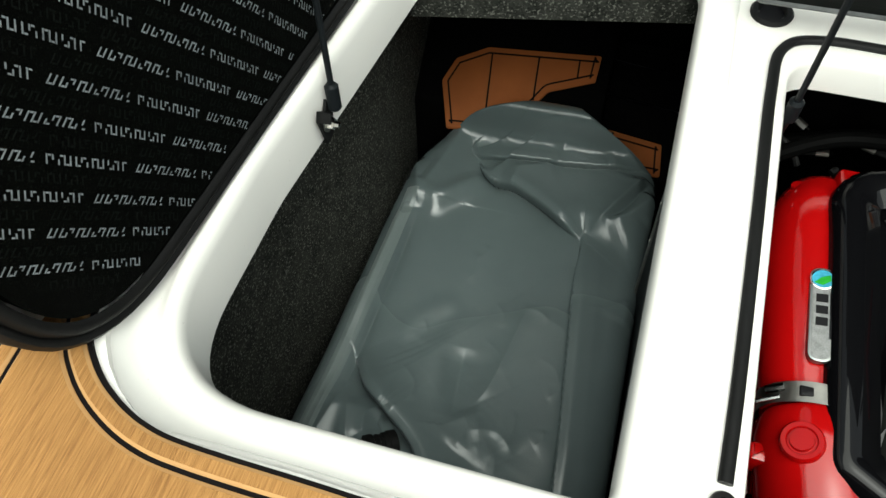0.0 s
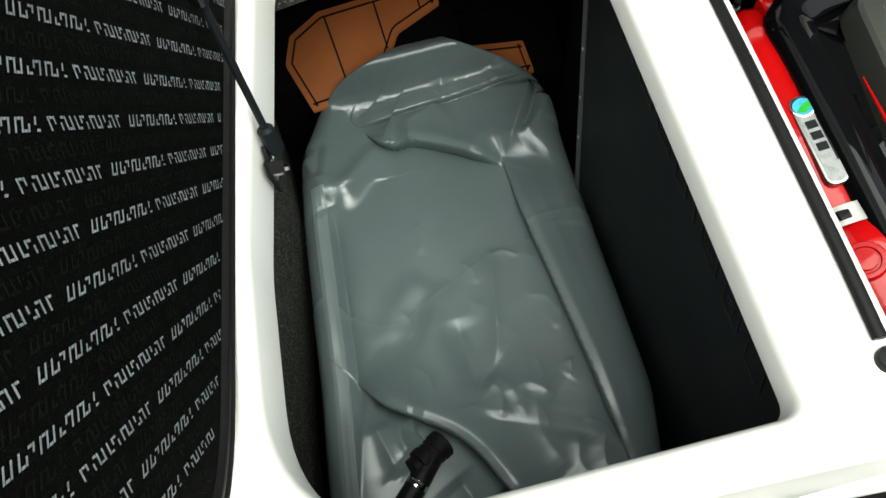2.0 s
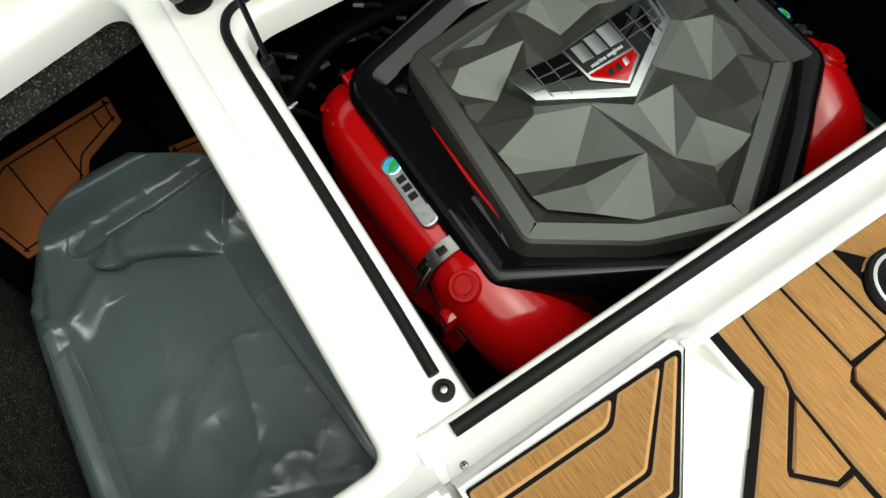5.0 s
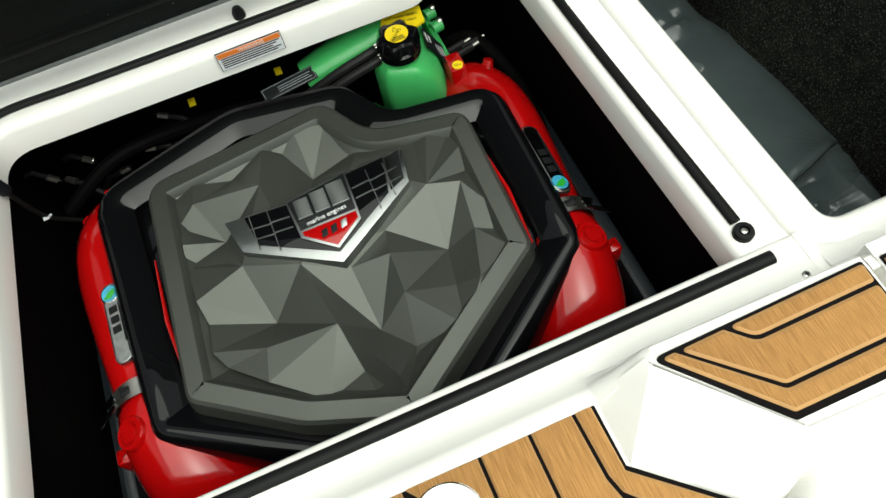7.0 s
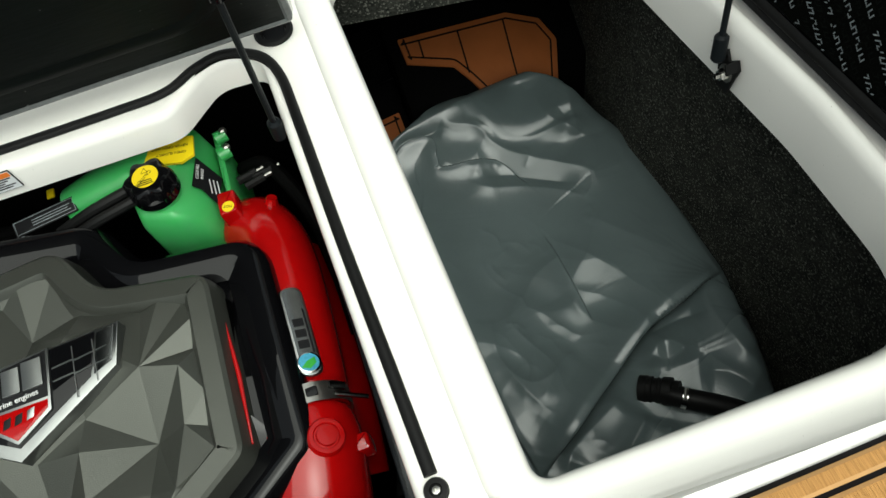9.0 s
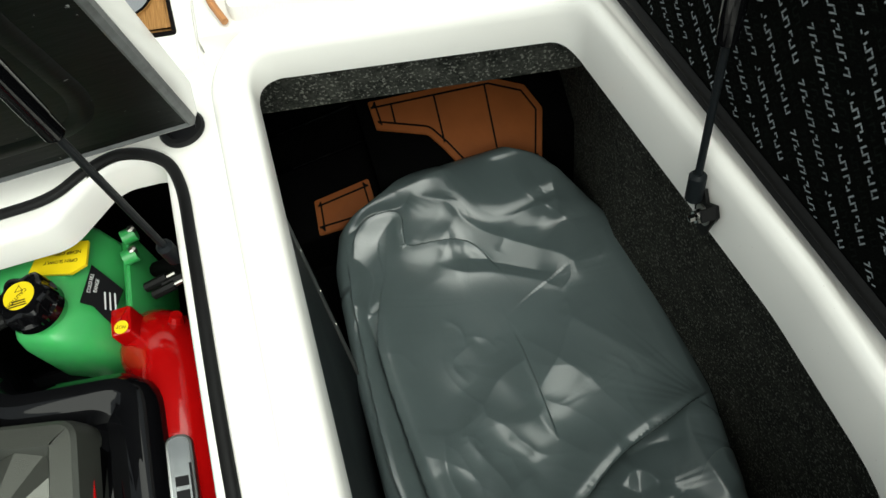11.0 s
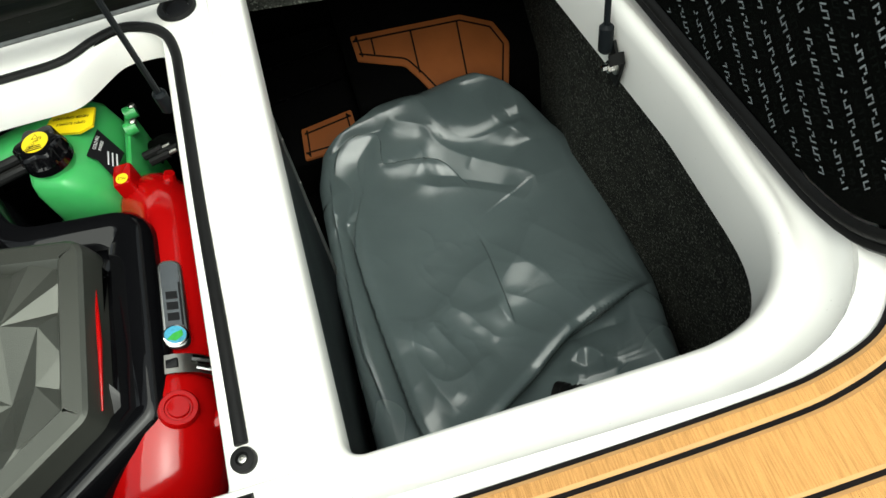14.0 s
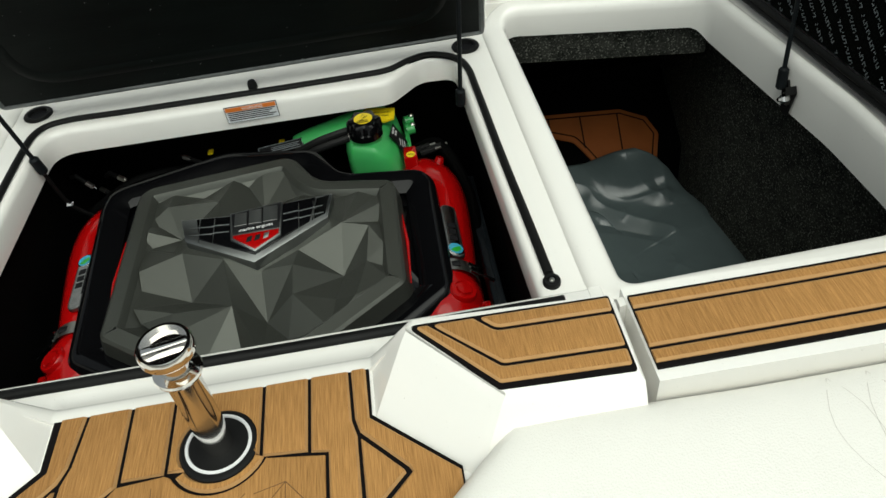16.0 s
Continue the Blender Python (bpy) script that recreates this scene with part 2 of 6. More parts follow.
def words(name, text, size, mat, parent, m, depth=0.0004, align="CENTER"):
    """Lettering as a mesh of its own."""
    cu = bpy.data.curves.new(name, "FONT")
    cu.body, cu.size, cu.extrude, cu.align_x, cu.align_y = text, size, depth, align, "CENTER"
    tmp = bpy.data.objects.new(name, cu)
    me = bpy.data.meshes.new_from_object(tmp)
    bpy.data.objects.remove(tmp)
    me.materials.clear()
    me.materials.append(mat)
    ob = new(name, me)
    ob.matrix_basis = m
    ob.parent = parent
    return ob


# ---- large structure: deck, engine bay, lockers ----
OPENING = rounded([(0.550, 0.046), (1.016, 0.040), (1.006, 0.32), (0.951, 0.742), (0.533, 0.832)], [0.022, 0.16, 0.5, 0.045, 0.04], 12)
BAY = rounded([(-0.435, 0.045), (0.434, 0.045), (0.411, 0.722), (0.338, 0.728), (0.272, 0.664), (-0.412, 0.675)], [0.012, 0.012, 0.03, 0.05, 0.05, 0.05], 8)


# lip sections, from the opening outwards: (offset, height)
LIP = {
    "outer": [(0.0, -0.060), (0.0, 0.020), (0.002, 0.031), (0.006, 0.038), (0.011, 0.041), (0.017, 0.039), (0.021, 0.035), (0.027, 0.033), (0.050, 0.037), (0.060, 0.054), (0.066, 0.02)],
    "near": [(0.0, -0.036), (0.0, 0.006), (0.004, 0.020), (0.011, 0.029), (0.020, 0.032), (0.030, 0.031), (0.038, 0.033), (0.048, 0.041), (0.058, 0.054), (0.066, 0.066), (0.072, 0.02)],
    "inner": [(0.0, -0.036), (0.0, -0.006), (0.003, 0.004), (0.008, 0.009), (0.014, 0.0105), (0.022, 0.011), (0.030, 0.011), (0.038, 0.0105), (0.045, 0.007), (0.050, 0.002), (0.054, -0.02)],
    "far": [(0.0, -0.036), (0.0, 0.006), (0.004, 0.018), (0.010, 0.026), (0.018, 0.030), (0.026, 0.031), (0.032, 0.031), (0.036, 0.031), (0.038, 0.030), (0.039, 0.027), (0.040, -0.02)],
}


def locker_rim(side):
    base = mirrored(OPENING, side)
    nor = outward(base)
    m = len(base)
    weights = []
    for q in nor:
        w = {"outer": max(q.x * side, 0) ** 2, "inner": max(-q.x * side, 0) ** 2, "near": max(-q.y, 0) ** 2, "far": max(q.y, 0) ** 2}
        weights.append(w)
    # the lip swells slowly along the near side, from the flush inner edge
    for w, p in zip(weights, base):
        if p.y < 0.2 and w["near"] > 0.3 or (p.y < 0.08 and w["inner"] > 0):
            k = max(0.0, min(1.0, (abs(p.x) - 0.60) / 0.20))
            k = k * k * (3 - 2 * k)
            w["near"], w["inner"] = w["near"] * k + 1e-6, w["inner"] + w["near"] * (1 - k)
    rings = []
    for r in range(11):
        ring = []
        for p, q, w in zip(base, nor, weights):
            tot = sum(w.values())
            d = sum(w[key] * LIP[key][r][0] for key in w) / tot
            z = sum(w[key] * LIP[key][r][1] for key in w) / tot
            ring.append((p.x + q.x * d, p.y + q.y * d, z))
        rings.append(ring)
    rings.insert(0, [(p[0] + q.x * 0.012, p[1] + q.y * 0.012, p[2] - 0.004) for p, q in zip(rings[0], nor)])
    ob = finish("trim", loft(rings), GELCOAT, angle=60)
    return structure(ob, "white moulded gelcoat lip round the storage locker opening")


for s in (1, -1):
    locker_rim(s)

outer = [(-1.7, 0.0), (1.7, 0.0), (1.7, 0.872), (-1.7, 0.872)]
deck = finish("deck", filled(outer, [grown(BAY, 0.014), grown(mirrored(OPENING, 1), 0.03), grown(mirrored(OPENING, -1), 0.03)], lambda x, y: 0.0), GELCOAT)
structure(deck, "white gelcoat boat deck round the engine bay")
nb = outward(BAY)
rings = []
for d, dz in ((0.004, -0.055), (0.0, -0.053), (0.0, -0.012), (0.003, -0.004), (0.009, 0.0), (0.016, 0.0005)):
    rings.append([(p.x + q.x * d, p.y + q.y * d, dz) for p, q in zip(BAY, nb)])
structure(finish("bay_rim", loft(rings), GELCOAT, angle=60), "white moulded inner edge of the engine bay")

# near coaming that climbs from the bay to the boarding platform and the side strips
def coaming_top(x):
    a = abs(x)
    if a < 0.197:
        return 0.033
    if a < 0.256:
        return 0.033 + (a - 0.197) / 0.059 * 0.061
    return 0.094 - (a - 0.256) * 0.06


xs = [-0.503, -0.500, -0.48, -0.455] + [i * 0.02 - 0.44 for i in range(45)] + [0.455, 0.48, 0.500, 0.503]
xs = sorted(set([round(x, 4) for x in xs] + [-0.256, 0.256, -0.197, 0.197]))
rings = []
for x in xs:
    t = coaming_top(x)
    e = 0.006 if abs(x) > 0.501 else 0.0
    rings.append([(x, 0.047, -0.03), (x, 0.047, 0.002 - e), (x, 0.044, 0.008 - e), (x, 0.040, 0.010 - e), (x, 0.012, 0.010 - e), (x, -0.010, 0.013 - e), (x, -0.023, t * 0.84), (x, -0.028, t - 0.002), (x, -0.036, t), (x, -0.044, t), (x, -0.044, -0.05)])
structure(finish("coaming", loft(rings, closed=False), GELCOAT, angle=50), "white gelcoat coaming that slopes up beside the engine bay")

# boarding platform and raised side strips under the foam teak
plat = [(-0.30, -0.8), (0.30, -0.8), (0.30, -0.205), (0.199, -0.112), (0.199, -0.040), (-0.199, -0.040), (-0.199, -0.112), (-0.30, -0.205)]
structure(finish("platform", slab([Vector(p) for p in plat], -0.2, 0.029), GELCOAT), "white gelcoat boarding platform between the seats")


def strip_z(x, y):
    a = abs(x)
    return 0.094 - (a - 0.256) * 0.06 if a < 0.50 else max(0.078 - (a - 0.52) * 0.012, 0.068)


for s in (1, -1):
    inner = mirrored([Vector(p) for p in [(0.250, -0.040), (0.348, -0.151), (0.503, -0.154), (0.505, -0.040)]], s)
    rings = [[(p.x, p.y, strip_z(p.x, p.y) - 0.003) for p in grown(inner, 0.002)], [(p.x, p.y, strip_z(p.x, p.y)) for p in grown(inner, -0.003)]]
    structure(finish("side_ledge", loft([[(p.x, p.y, -0.05) for p in grown(inner, 0.003)]] + rings, cap_last=True), GELCOAT), "white raised ledge beside the boarding platform")
    lo = [(0.199, -0.036, 0.028), (0.199, -0.112, 0.028), (0.305, -0.210, 0.020), (0.50, -0.215, 0.0)]
    hi = [(0.250, -0.036, 0.093), (0.250, -0.044, 0.093), (0.348, -0.153, 0.090), (0.503, -0.156, 0.078)]
    rings = [[(s * x, y, z) for x, y, z in lo], [(s * (lo[i][0] * 0.15 + hi[i][0] * 0.85), lo[i][1] * 0.15 + hi[i][1] * 0.85, lo[i][2] * 0.10 + hi[i][2] * 0.90) for i in range(4)], [(s * x, y, z) for x, y, z in hi]]
    structure(finish("fascia", loft(rings, closed=False), GELCOAT, angle=25), "white sloping fascia of the raised ledge")
    rim_out = mirrored([p + q * (0.060 + 0.004 * max(-q.y, 0) ** 2) for p, q in zip(OPENING, outward(OPENING))], s)
    # the raised ledge round the outer and near sides of the locker
    ring = [p for p in rim_out if p.x * s > 0.9 or (p.y < 0.0 and p.x * s > 0.57)]
    k0 = next(i for i in range(len(rim_out)) if (rim_out[i] in ring) and (rim_out[i - 1] not in ring))
    ring = [rim_out[(k0 + i) % len(rim_out)] for i in range(len(ring))]
    if s > 0:
        loop = ring + [Vector((1.02, 1.0)), Vector((1.9, 1.0)), Vector((1.9, -0.158)), Vector((0.519, -0.158)), Vector((0.519, ring[0].y))]
    else:
        loop = ring + [Vector((-0.519, ring[-1].y)), Vector((-0.519, -0.158)), Vector((-1.9, -0.158)), Vector((-1.9, 1.0)), Vector((-1.02, 1.0))]
    bm = filled(loop, [], lambda x, y: strip_z(x, y) - 0.004)
    geo = bmesh.ops.extrude_face_region(bm, geom=bm.faces[:])
    for v in [g for g in geo["geom"] if isinstance(g, bmesh.types.BMVert)]:
        v.co.z -= 0.09
    structure(finish("side_deck", bm, GELCOAT), "white gelcoat side deck round the storage locker")

# white slope between the locker lip and the raised ledge, and the drain channel beside it
for s in (1, -1):
    rows = []
    for i in range(21):
        x = 0.511 + 0.43 * i / 20
        t = strip_z(x, 0) - (0.003 if i else 0.008)
        e = 0.0 if s > 0 else 0.004 + 0.010 * min(1.0, (x - 0.511) / 0.3)
        rows.append([(s * x, 0.034, -0.005), (s * x, 0.022, 0.008), (s * x, 0.012 + e * 0.3, 0.011), (s * x, -0.009 + e * 0.8, 0.016), (s * x, -0.023 + e, t * 0.84), (s * x, -0.029 + e, t - 0.002), (s * x, -0.036 + e, t), (s * x, -0.044, t), (s * x, -0.044, -0.05), (s * x, 0.034, -0.05)])
    structure(finish("slope", loft(rows, closed=True, cap_first=True, cap_last=True), GELCOAT, angle=40), "white gelcoat slope beside the locker lip")
    ch = mirrored([Vector(p) for p in [(0.466, -0.16), (0.535, -0.16), (0.535, 0.03), (0.466, 0.03)]], s)
    structure(finish("drain_channel", slab(ch, -0.06, 0.004), GELCOAT), "white drain channel between the ledges")
    plug = mirrored([Vector(p) for p in [(0.498, -0.011), (0.516, -0.011), (0.516, 0.044), (0.498, 0.044)]], s)
    structure(finish("deck_joint", slab(plug, -0.03, 0.0118, 0.002), GELCOAT), "white moulded joint between the deck and the ledges")

# deck beyond the lockers
for s in (1, -1):
    far = mirrored([Vector(p) for p in [(0.485, 0.868), (1.02, 0.785), (1.4, 0.72), (1.4, 1.9), (0.485, 1.9)]], s)
    structure(finish("coaming_far", slab(far, -0.05, 0.030, 0.006), GELCOAT), "white gelcoat deck beyond the storage locker")
structure(finish("deck_far", box(-0.482, 0.482, 0.84, 1.9, -0.05, 0.012, 0.004), GELCOAT), "white gelcoat deck behind the hatch hinge")


# ---- locker interiors ----
def locker_shell(side):
    # outer and near carpet wall
    def wall(name, pts, mat, label, z_top=-0.03, z_low=-0.80, lean=0.0):
        rings = []
        for k in range(7):
            t = k / 6
            rings.append([(side * (x + lean * t), y, z_top + (z_low - z_top) * t) for x, y in pts])
        bm = loft(rings, closed=False)
        g = bmesh.ops.extrude_face_region(bm, geom=bm.faces[:])
        for v in [e for e in g["geom"] if isinstance(e, bmesh.types.BMVert)]:
            v.co.x += 0.012 * side
        return structure(finish(name, bm, mat, angle=60), label)
    curve = [(p.x, p.y) for p in grown(OPENING, 0.085)]
    outer = [p for p in curve if p[0] > 1.0 and p[1] < 0.74]
    outer = [(0.90, outer[0][1] - 0.012)] + outer
    wall("wall_outer", outer + [(1.075, 1.25)], CARPET, "dark grey speckled carpet on the locker's outer side", lean=0.03)
    wall("wall_near", [(0.50, 0.036), (0.95, 0.030)], BLACK_PANEL, "black inner wall of the locker", lean=0.0)
    # the partition panel twists slightly towards its far edge
    cols = [(0.03, 0.03, 0.538, 0.463), (0.30, 0.30, 0.534, 0.464), (0.52, 0.50, 0.528, 0.472), (0.66, 0.56, 0.513, 0.480), (0.768, 0.598, 0.503, 0.495)]
    def panel(off):
        return [[(side * (xt + (xb - xt) * t + off), yt + (yb - yt) * t, -0.02 - 0.78 * t) for yt, yb, xt, xb in cols] for t in [k / 8 for k in range(9)]]
    bm = loft(panel(0.0), closed=False)
    loft(panel(-0.012), closed=False, bm=bm)
    structure(finish("wall_inner", bm, BLACK_PANEL, angle=60), "black moulded partition panel in the locker")
    # carpeted beam under the far lip
    beam = [(0.50, 0.845), (0.97, 0.755), (0.98, 0.80), (0.50, 0.895)]
    structure(finish("beam", slab(mirrored([Vector(p) for p in beam], side), -0.108, -0.02, 0.0), CARPET), "grey speckled carpet on the beam under the deck")
    # near-black floor and walls: the locker's deep shade is in their colour
    structure(finish("floor", slab(mirrored([Vector(p) for p in [(0.40, -0.02), (1.2, -0.02), (1.2, 1.5), (0.40, 1.5)]], side), -0.84, -0.80), DARK), "near-black floor of the storage locker, its shade in the colour")
    structure(finish("wall_far", slab(mirrored([Vector(p) for p in [(0.38, 1.42), (1.2, 1.42), (1.2, 1.45), (0.38, 1.45)]], side), -0.84, 0.0), DARK), "near-black far wall of the storage locker, its shade in the colour")
    structure(finish("wall_side", slab(mirrored([Vector(p) for p in [(0.454, 0.60), (0.460, 0.60), (0.460, 0.87), (0.385, 0.885), (0.375, 1.42), (0.37, 1.42), (0.38, 0.881), (0.454, 0.866)]], side), -0.84, -0.04), DARK), "near-black side wall of the storage locker, its shade in the colour")
    rings = []
    for t in (0.0, 0.25, 0.5, 0.75, 1.0):
        x, y, z = 0.5015 - 0.007 * t, 0.770 - 0.172 * t, -0.022 - 0.77 * t
        rings.append([(side * (x + dx), y + dy, z) for dx, dy in ((-0.013, -0.002), (-0.013, 0.003), (0.0035, 0.003), (0.0045, 0.001), (0.0035, -0.012), (0.0005, -0.012))])
    trim = structure(finish("edge_trim", loft(rings, cap_first=True, cap_last=True), ALU, angle=30), "dull grey metal edge of the partition panel")
    for t in (0.18, 0.33, 0.46, 0.58):
        x, y, z = 0.5015 - 0.007 * t, 0.770 - 0.172 * t, -0.022 - 0.77 * t
        part("screw", turned([(0.0032, 0.0), (0.003, 0.0012), (0.0, 0.0018)], 10, (side * (x + 0.0042), y - 0.006, z), rot=Matrix.Rotation(radians(90 * side), 3, "Y")), STEEL, trim, "small steel screw")


for s in (1, -1):
    locker_shell(s)

# engine bay walls; the shade down in the bay is put into their colour
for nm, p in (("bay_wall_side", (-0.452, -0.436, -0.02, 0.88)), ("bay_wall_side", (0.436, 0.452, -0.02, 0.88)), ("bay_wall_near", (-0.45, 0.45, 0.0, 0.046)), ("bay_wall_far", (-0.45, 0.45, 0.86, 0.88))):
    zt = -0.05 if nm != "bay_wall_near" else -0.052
    structure(finish(nm, box(p[0], p[1], p[2], p[3], -0.7, zt), DARK), "near-black wall of the engine bay, its shade in the colour")
hull = rounded([(-1.9, -0.86), (1.9, -0.86), (1.9, 1.0), (1.45, 1.95), (-1.45, 1.95), (-1.9, 1.0)], [0.25, 0.25, 0.3, 0.2, 0.2, 0.3], 6)
rings = [[(p.x * k, 0.5 + (p.y - 0.5) * k, z) for p in hull] for k, z in ((1.0, -0.07), (1.01, -0.12), (0.99, -0.55), (0.93, -0.95), (0.80, -1.20), (0.5, -1.40))]
structure(finish("hull", loft(rings, cap_last=True), GELCOAT, angle=50), "plain white gelcoat hull under the deck")
# unseen sheet, added to give gloss surfaces something dark to reflect
overhead_blocker = finish("overhead_blocker", box(-1.15, 1.15, 1.1, 3.2, 1.95, 1.97, 0.005), FOAM_BLACK)
structure(overhead_blocker, "unseen dark sheet added overhead to darken reflections")
structure(finish("bay_floor", box(-0.46, 0.46, -0.02, 0.88, -0.72, -0.70), DARK), "near-black floor of the engine bay, its shade in the colour")
structure(finish("ground", box(-40, 40, -40, 40, -1.6, -1.5), material("grey_concrete", (0.25, 0.24, 0.22), 0.85, vary=0.2, scale=3, bump=0.3)), "grey concrete ground under the boat")


# ---- ballast bags in the lockers ----
def creased(X, Y, pts, kind, amp, width):
    """Height that a fold along a line adds. ridge and valley: sharp along the line; soft: rounded; step: cloth that lies high on the
    left of the line and drops at once on its right."""
    pts = [(p.x, p.y) for p in smooth_path([(*p, 0) for p in pts], 5)]
    best = np.full(X.shape, 1e9)
    side = np.ones(X.shape)
    along, nx, ny = np.zeros(X.shape), np.zeros(X.shape), np.zeros(X.shape)
    total = sum(math.dist(a, b) for a, b in zip(pts, pts[1:]))
    run = 0.0
    for (ax, ay), (bx, by) in zip(pts, pts[1:]):
        dx, dy = bx - ax, by - ay
        ln = math.hypot(dx, dy)
        t = np.clip(((X - ax) * dx + (Y - ay) * dy) / (ln * ln), 0, 1)
        qx, qy = X - ax - dx * t, Y - ay - dy * t
        d = np.hypot(qx, qy)
        near = d < best
        best = np.where(near, d, best)
        side = np.where(near, np.where(dx * qy - dy * qx >= 0, 1.0, -1.0), side)
        along = np.where(near, (run + t * ln) / total, along)
        nx, ny = np.where(near, dy / ln, nx), np.where(near, -dx / ln, ny)
        run += ln
    ease = np.clip(np.minimum(along, 1 - along) * 4 + 0.12, 0, 1)
    ease = ease * ease * (3 - 2 * ease)
    k = best / width
    if kind == "soft":
        rise = np.exp(-k * k)
    elif kind == "step":
        lip = min(0.0055, width * 0.3)
        low = np.clip(1 - best / lip, 0, 1) * 0.8 - 0.45 * np.clip(best / lip, 0, 1) * np.exp(-best / (width * 0.6))
        rise = np.where(side > 0, np.exp(-k) - 0.2 * np.exp(-(best / 0.006) ** 2), low)
        # the high edge hangs over the low cloth
        hang = min(amp * 0.55, 0.016) * ease * np.where(side > 0, np.exp(-best / 0.012), np.sqrt(np.clip(1 - best / lip, 0, 1)))
        return amp * ease * rise, nx * hang, ny * hang
    else:
        k = k / (2.6 if kind == "ridge" else 1.6)
        rise = np.exp(-np.sqrt(k * k + 0.003) + 0.055) * (-1 if kind == "valley" else 1)
    return amp * ease * rise, 0.0, 0.0


def cloth(left, right, y0, y1, folds, base, swell, seed, nx=300, ny=470):
    """The upper side of a slack bag as three arrays of coordinates, from its far to its near end."""
    R = 0.052
    v = np.linspace(y1, y0, ny + 1)
    edge_at = lambda table: np.convolve(np.pad(np.interp(v, [p[0] for p in table[::-1]], [p[1] for p in table[::-1]]), 9, "edge"), np.ones(19) / 19, "valid")
    xl, xr = edge_at(left)[:, None], edge_at(right)[:, None]
    Y = np.repeat(v[:, None], nx + 1, 1)
    X = xl + (xr - xl) * np.linspace(0, 1, nx + 1)[None, :]
    rnd = random.Random(seed)
    Z = base(X, Y)
    # slack cloth lies in shallow hollows that meet in sharp creases
    WX = X + 0.018 * np.sin(Y * 17 + seed) + 0.010 * np.sin(Y * 41 + X * 23)
    WY = Y + 0.020 * np.sin(X * 19 + seed) + 0.010 * np.sin(X * 37 - Y * 21)
    slack = sum(k * np.exp(-((X - px) ** 2 + (Y - py) ** 2) / (r * r)) for px, py, r, k in swell)
    for count, stretch, depth in ((26, 0.75, 1.0), (45, 0.8, 0.35)):
        hollow = np.full(X.shape, 1e9)
        for i in range(count):
            cx, cy = rnd.uniform(X.min(), X.max()), rnd.uniform(y0, y1)
            a = rnd.gauss(0.25, 0.5)
            u, w = (WX - cx) * math.cos(a) + (WY - cy) * math.sin(a), (WY - cy) * math.cos(a) - (WX - cx) * math.sin(a)
            hollow = np.minimum(hollow, (u * u + (w * stretch) ** 2) * depth + rnd.uniform(0, 0.0035))
        Z += slack * np.minimum(hollow, 0.012)
    SX, SY = np.zeros(X.shape), np.zeros(X.shape)
    for kind, amp, width, pts in folds:
        dz, dx, dy = creased(X, Y, pts, kind, amp * (1.5 if kind in ("ridge", "valley") else 1.3), width)
        Z, SX, SY = Z + dz, SX + dx, SY + dy
    # fine random puckers
    for i in range(22):
        x, y = rnd.uniform(X.min() + 0.1, X.max() - 0.1), rnd.uniform(0.1, 0.95)
        a, ln = rnd.uniform(0.6, 2.6), rnd.uniform(0.02, 0.05)
        Z += creased(X, Y, [(x, y), (x + math.cos(a) * ln, y + math.sin(a) * ln), (x + math.cos(a + 0.4) * ln * 1.9, y + math.sin(a + 0.4) * ln * 1.9)], "ridge", rnd.uniform(0.0008, 0.002), 0.004)[0]
    edge = np.minimum(np.minimum(X - xl, xr - X), np.minimum((Y - y0) * 0.9, (y1 - Y) * 0.9))
    k = 1 - np.clip(edge, 0, R) / R
    Z -= R * (1 - np.sqrt(np.clip(1 - k * k, 0, 1)))
    return X + SX, Y + SY, Z


def sheet(name, X, Y, Z, mat, parent, label="", skirt=None):
    """A mesh object over a grid of points; skirt carries its rim down to that height."""
    n, m = X.shape
    co = np.stack([X, Y, Z], -1).reshape(-1, 3)
    idx = np.arange(n * m).reshape(n, m)
    quads = np.stack([idx[:-1, :-1], idx[1:, :-1], idx[1:, 1:], idx[:-1, 1:]], -1).reshape(-1, 4)
    if skirt is not None:
        rim = np.concatenate([idx[0, :], idx[1:, -1], idx[-1, -2::-1], idx[-2:0:-1, 0]])
        low = co[rim].copy()
        low[:, 2] = skirt
        low[:, 0] += (np.mean(co[:, 0]) - low[:, 0]) * 0.05
        k = len(co) + np.arange(len(rim))
        co = np.concatenate([co, low])
        quads = np.concatenate([quads, np.stack([rim, np.roll(rim, -1), np.roll(k, -1), k], -1)])
    me = bpy.data.meshes.new(name)
    me.from_pydata(co.tolist(), [], quads.tolist())
    me.materials.append(mat)
    me.polygons.foreach_set("use_smooth", [True] * len(me.polygons))
    ob = new(name, me)
    ob.parent = parent
    if label:
        ob["label"] = label
    return ob


def ramp(v, a, b):
    k = np.clip((v - a) / (b - a), 0, 1)
    return k * k * (3 - 2 * k)


def sunk(deep):
    def base(x, y):
        a, b = (np.abs(x) - 0.78) / 0.30, (y - 0.5) / 0.5
        return -0.592 - deep * np.clip(1 - a * a, 0, 1) * np.clip(1 - b * b * 0.8, 0, 1)
    return base


def raised_to_view(X, Y, Z, side):
    """The far end leans up on the foam-covered step, drawn towards the camera to fit its view."""
    # camera positions; the cloth rises along the rays to them
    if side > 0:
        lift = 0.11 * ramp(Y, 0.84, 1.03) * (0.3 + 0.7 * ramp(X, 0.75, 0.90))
        view_from = (0.684, 0.095, 0.676)
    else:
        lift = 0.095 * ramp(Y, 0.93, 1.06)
        view_from = (-0.78, -0.02, 0.68)
    k = lift / (view_from[2] - Z)
    return X + (view_from[0] - X) * k, Y + (view_from[1] - Y) * k, Z + lift


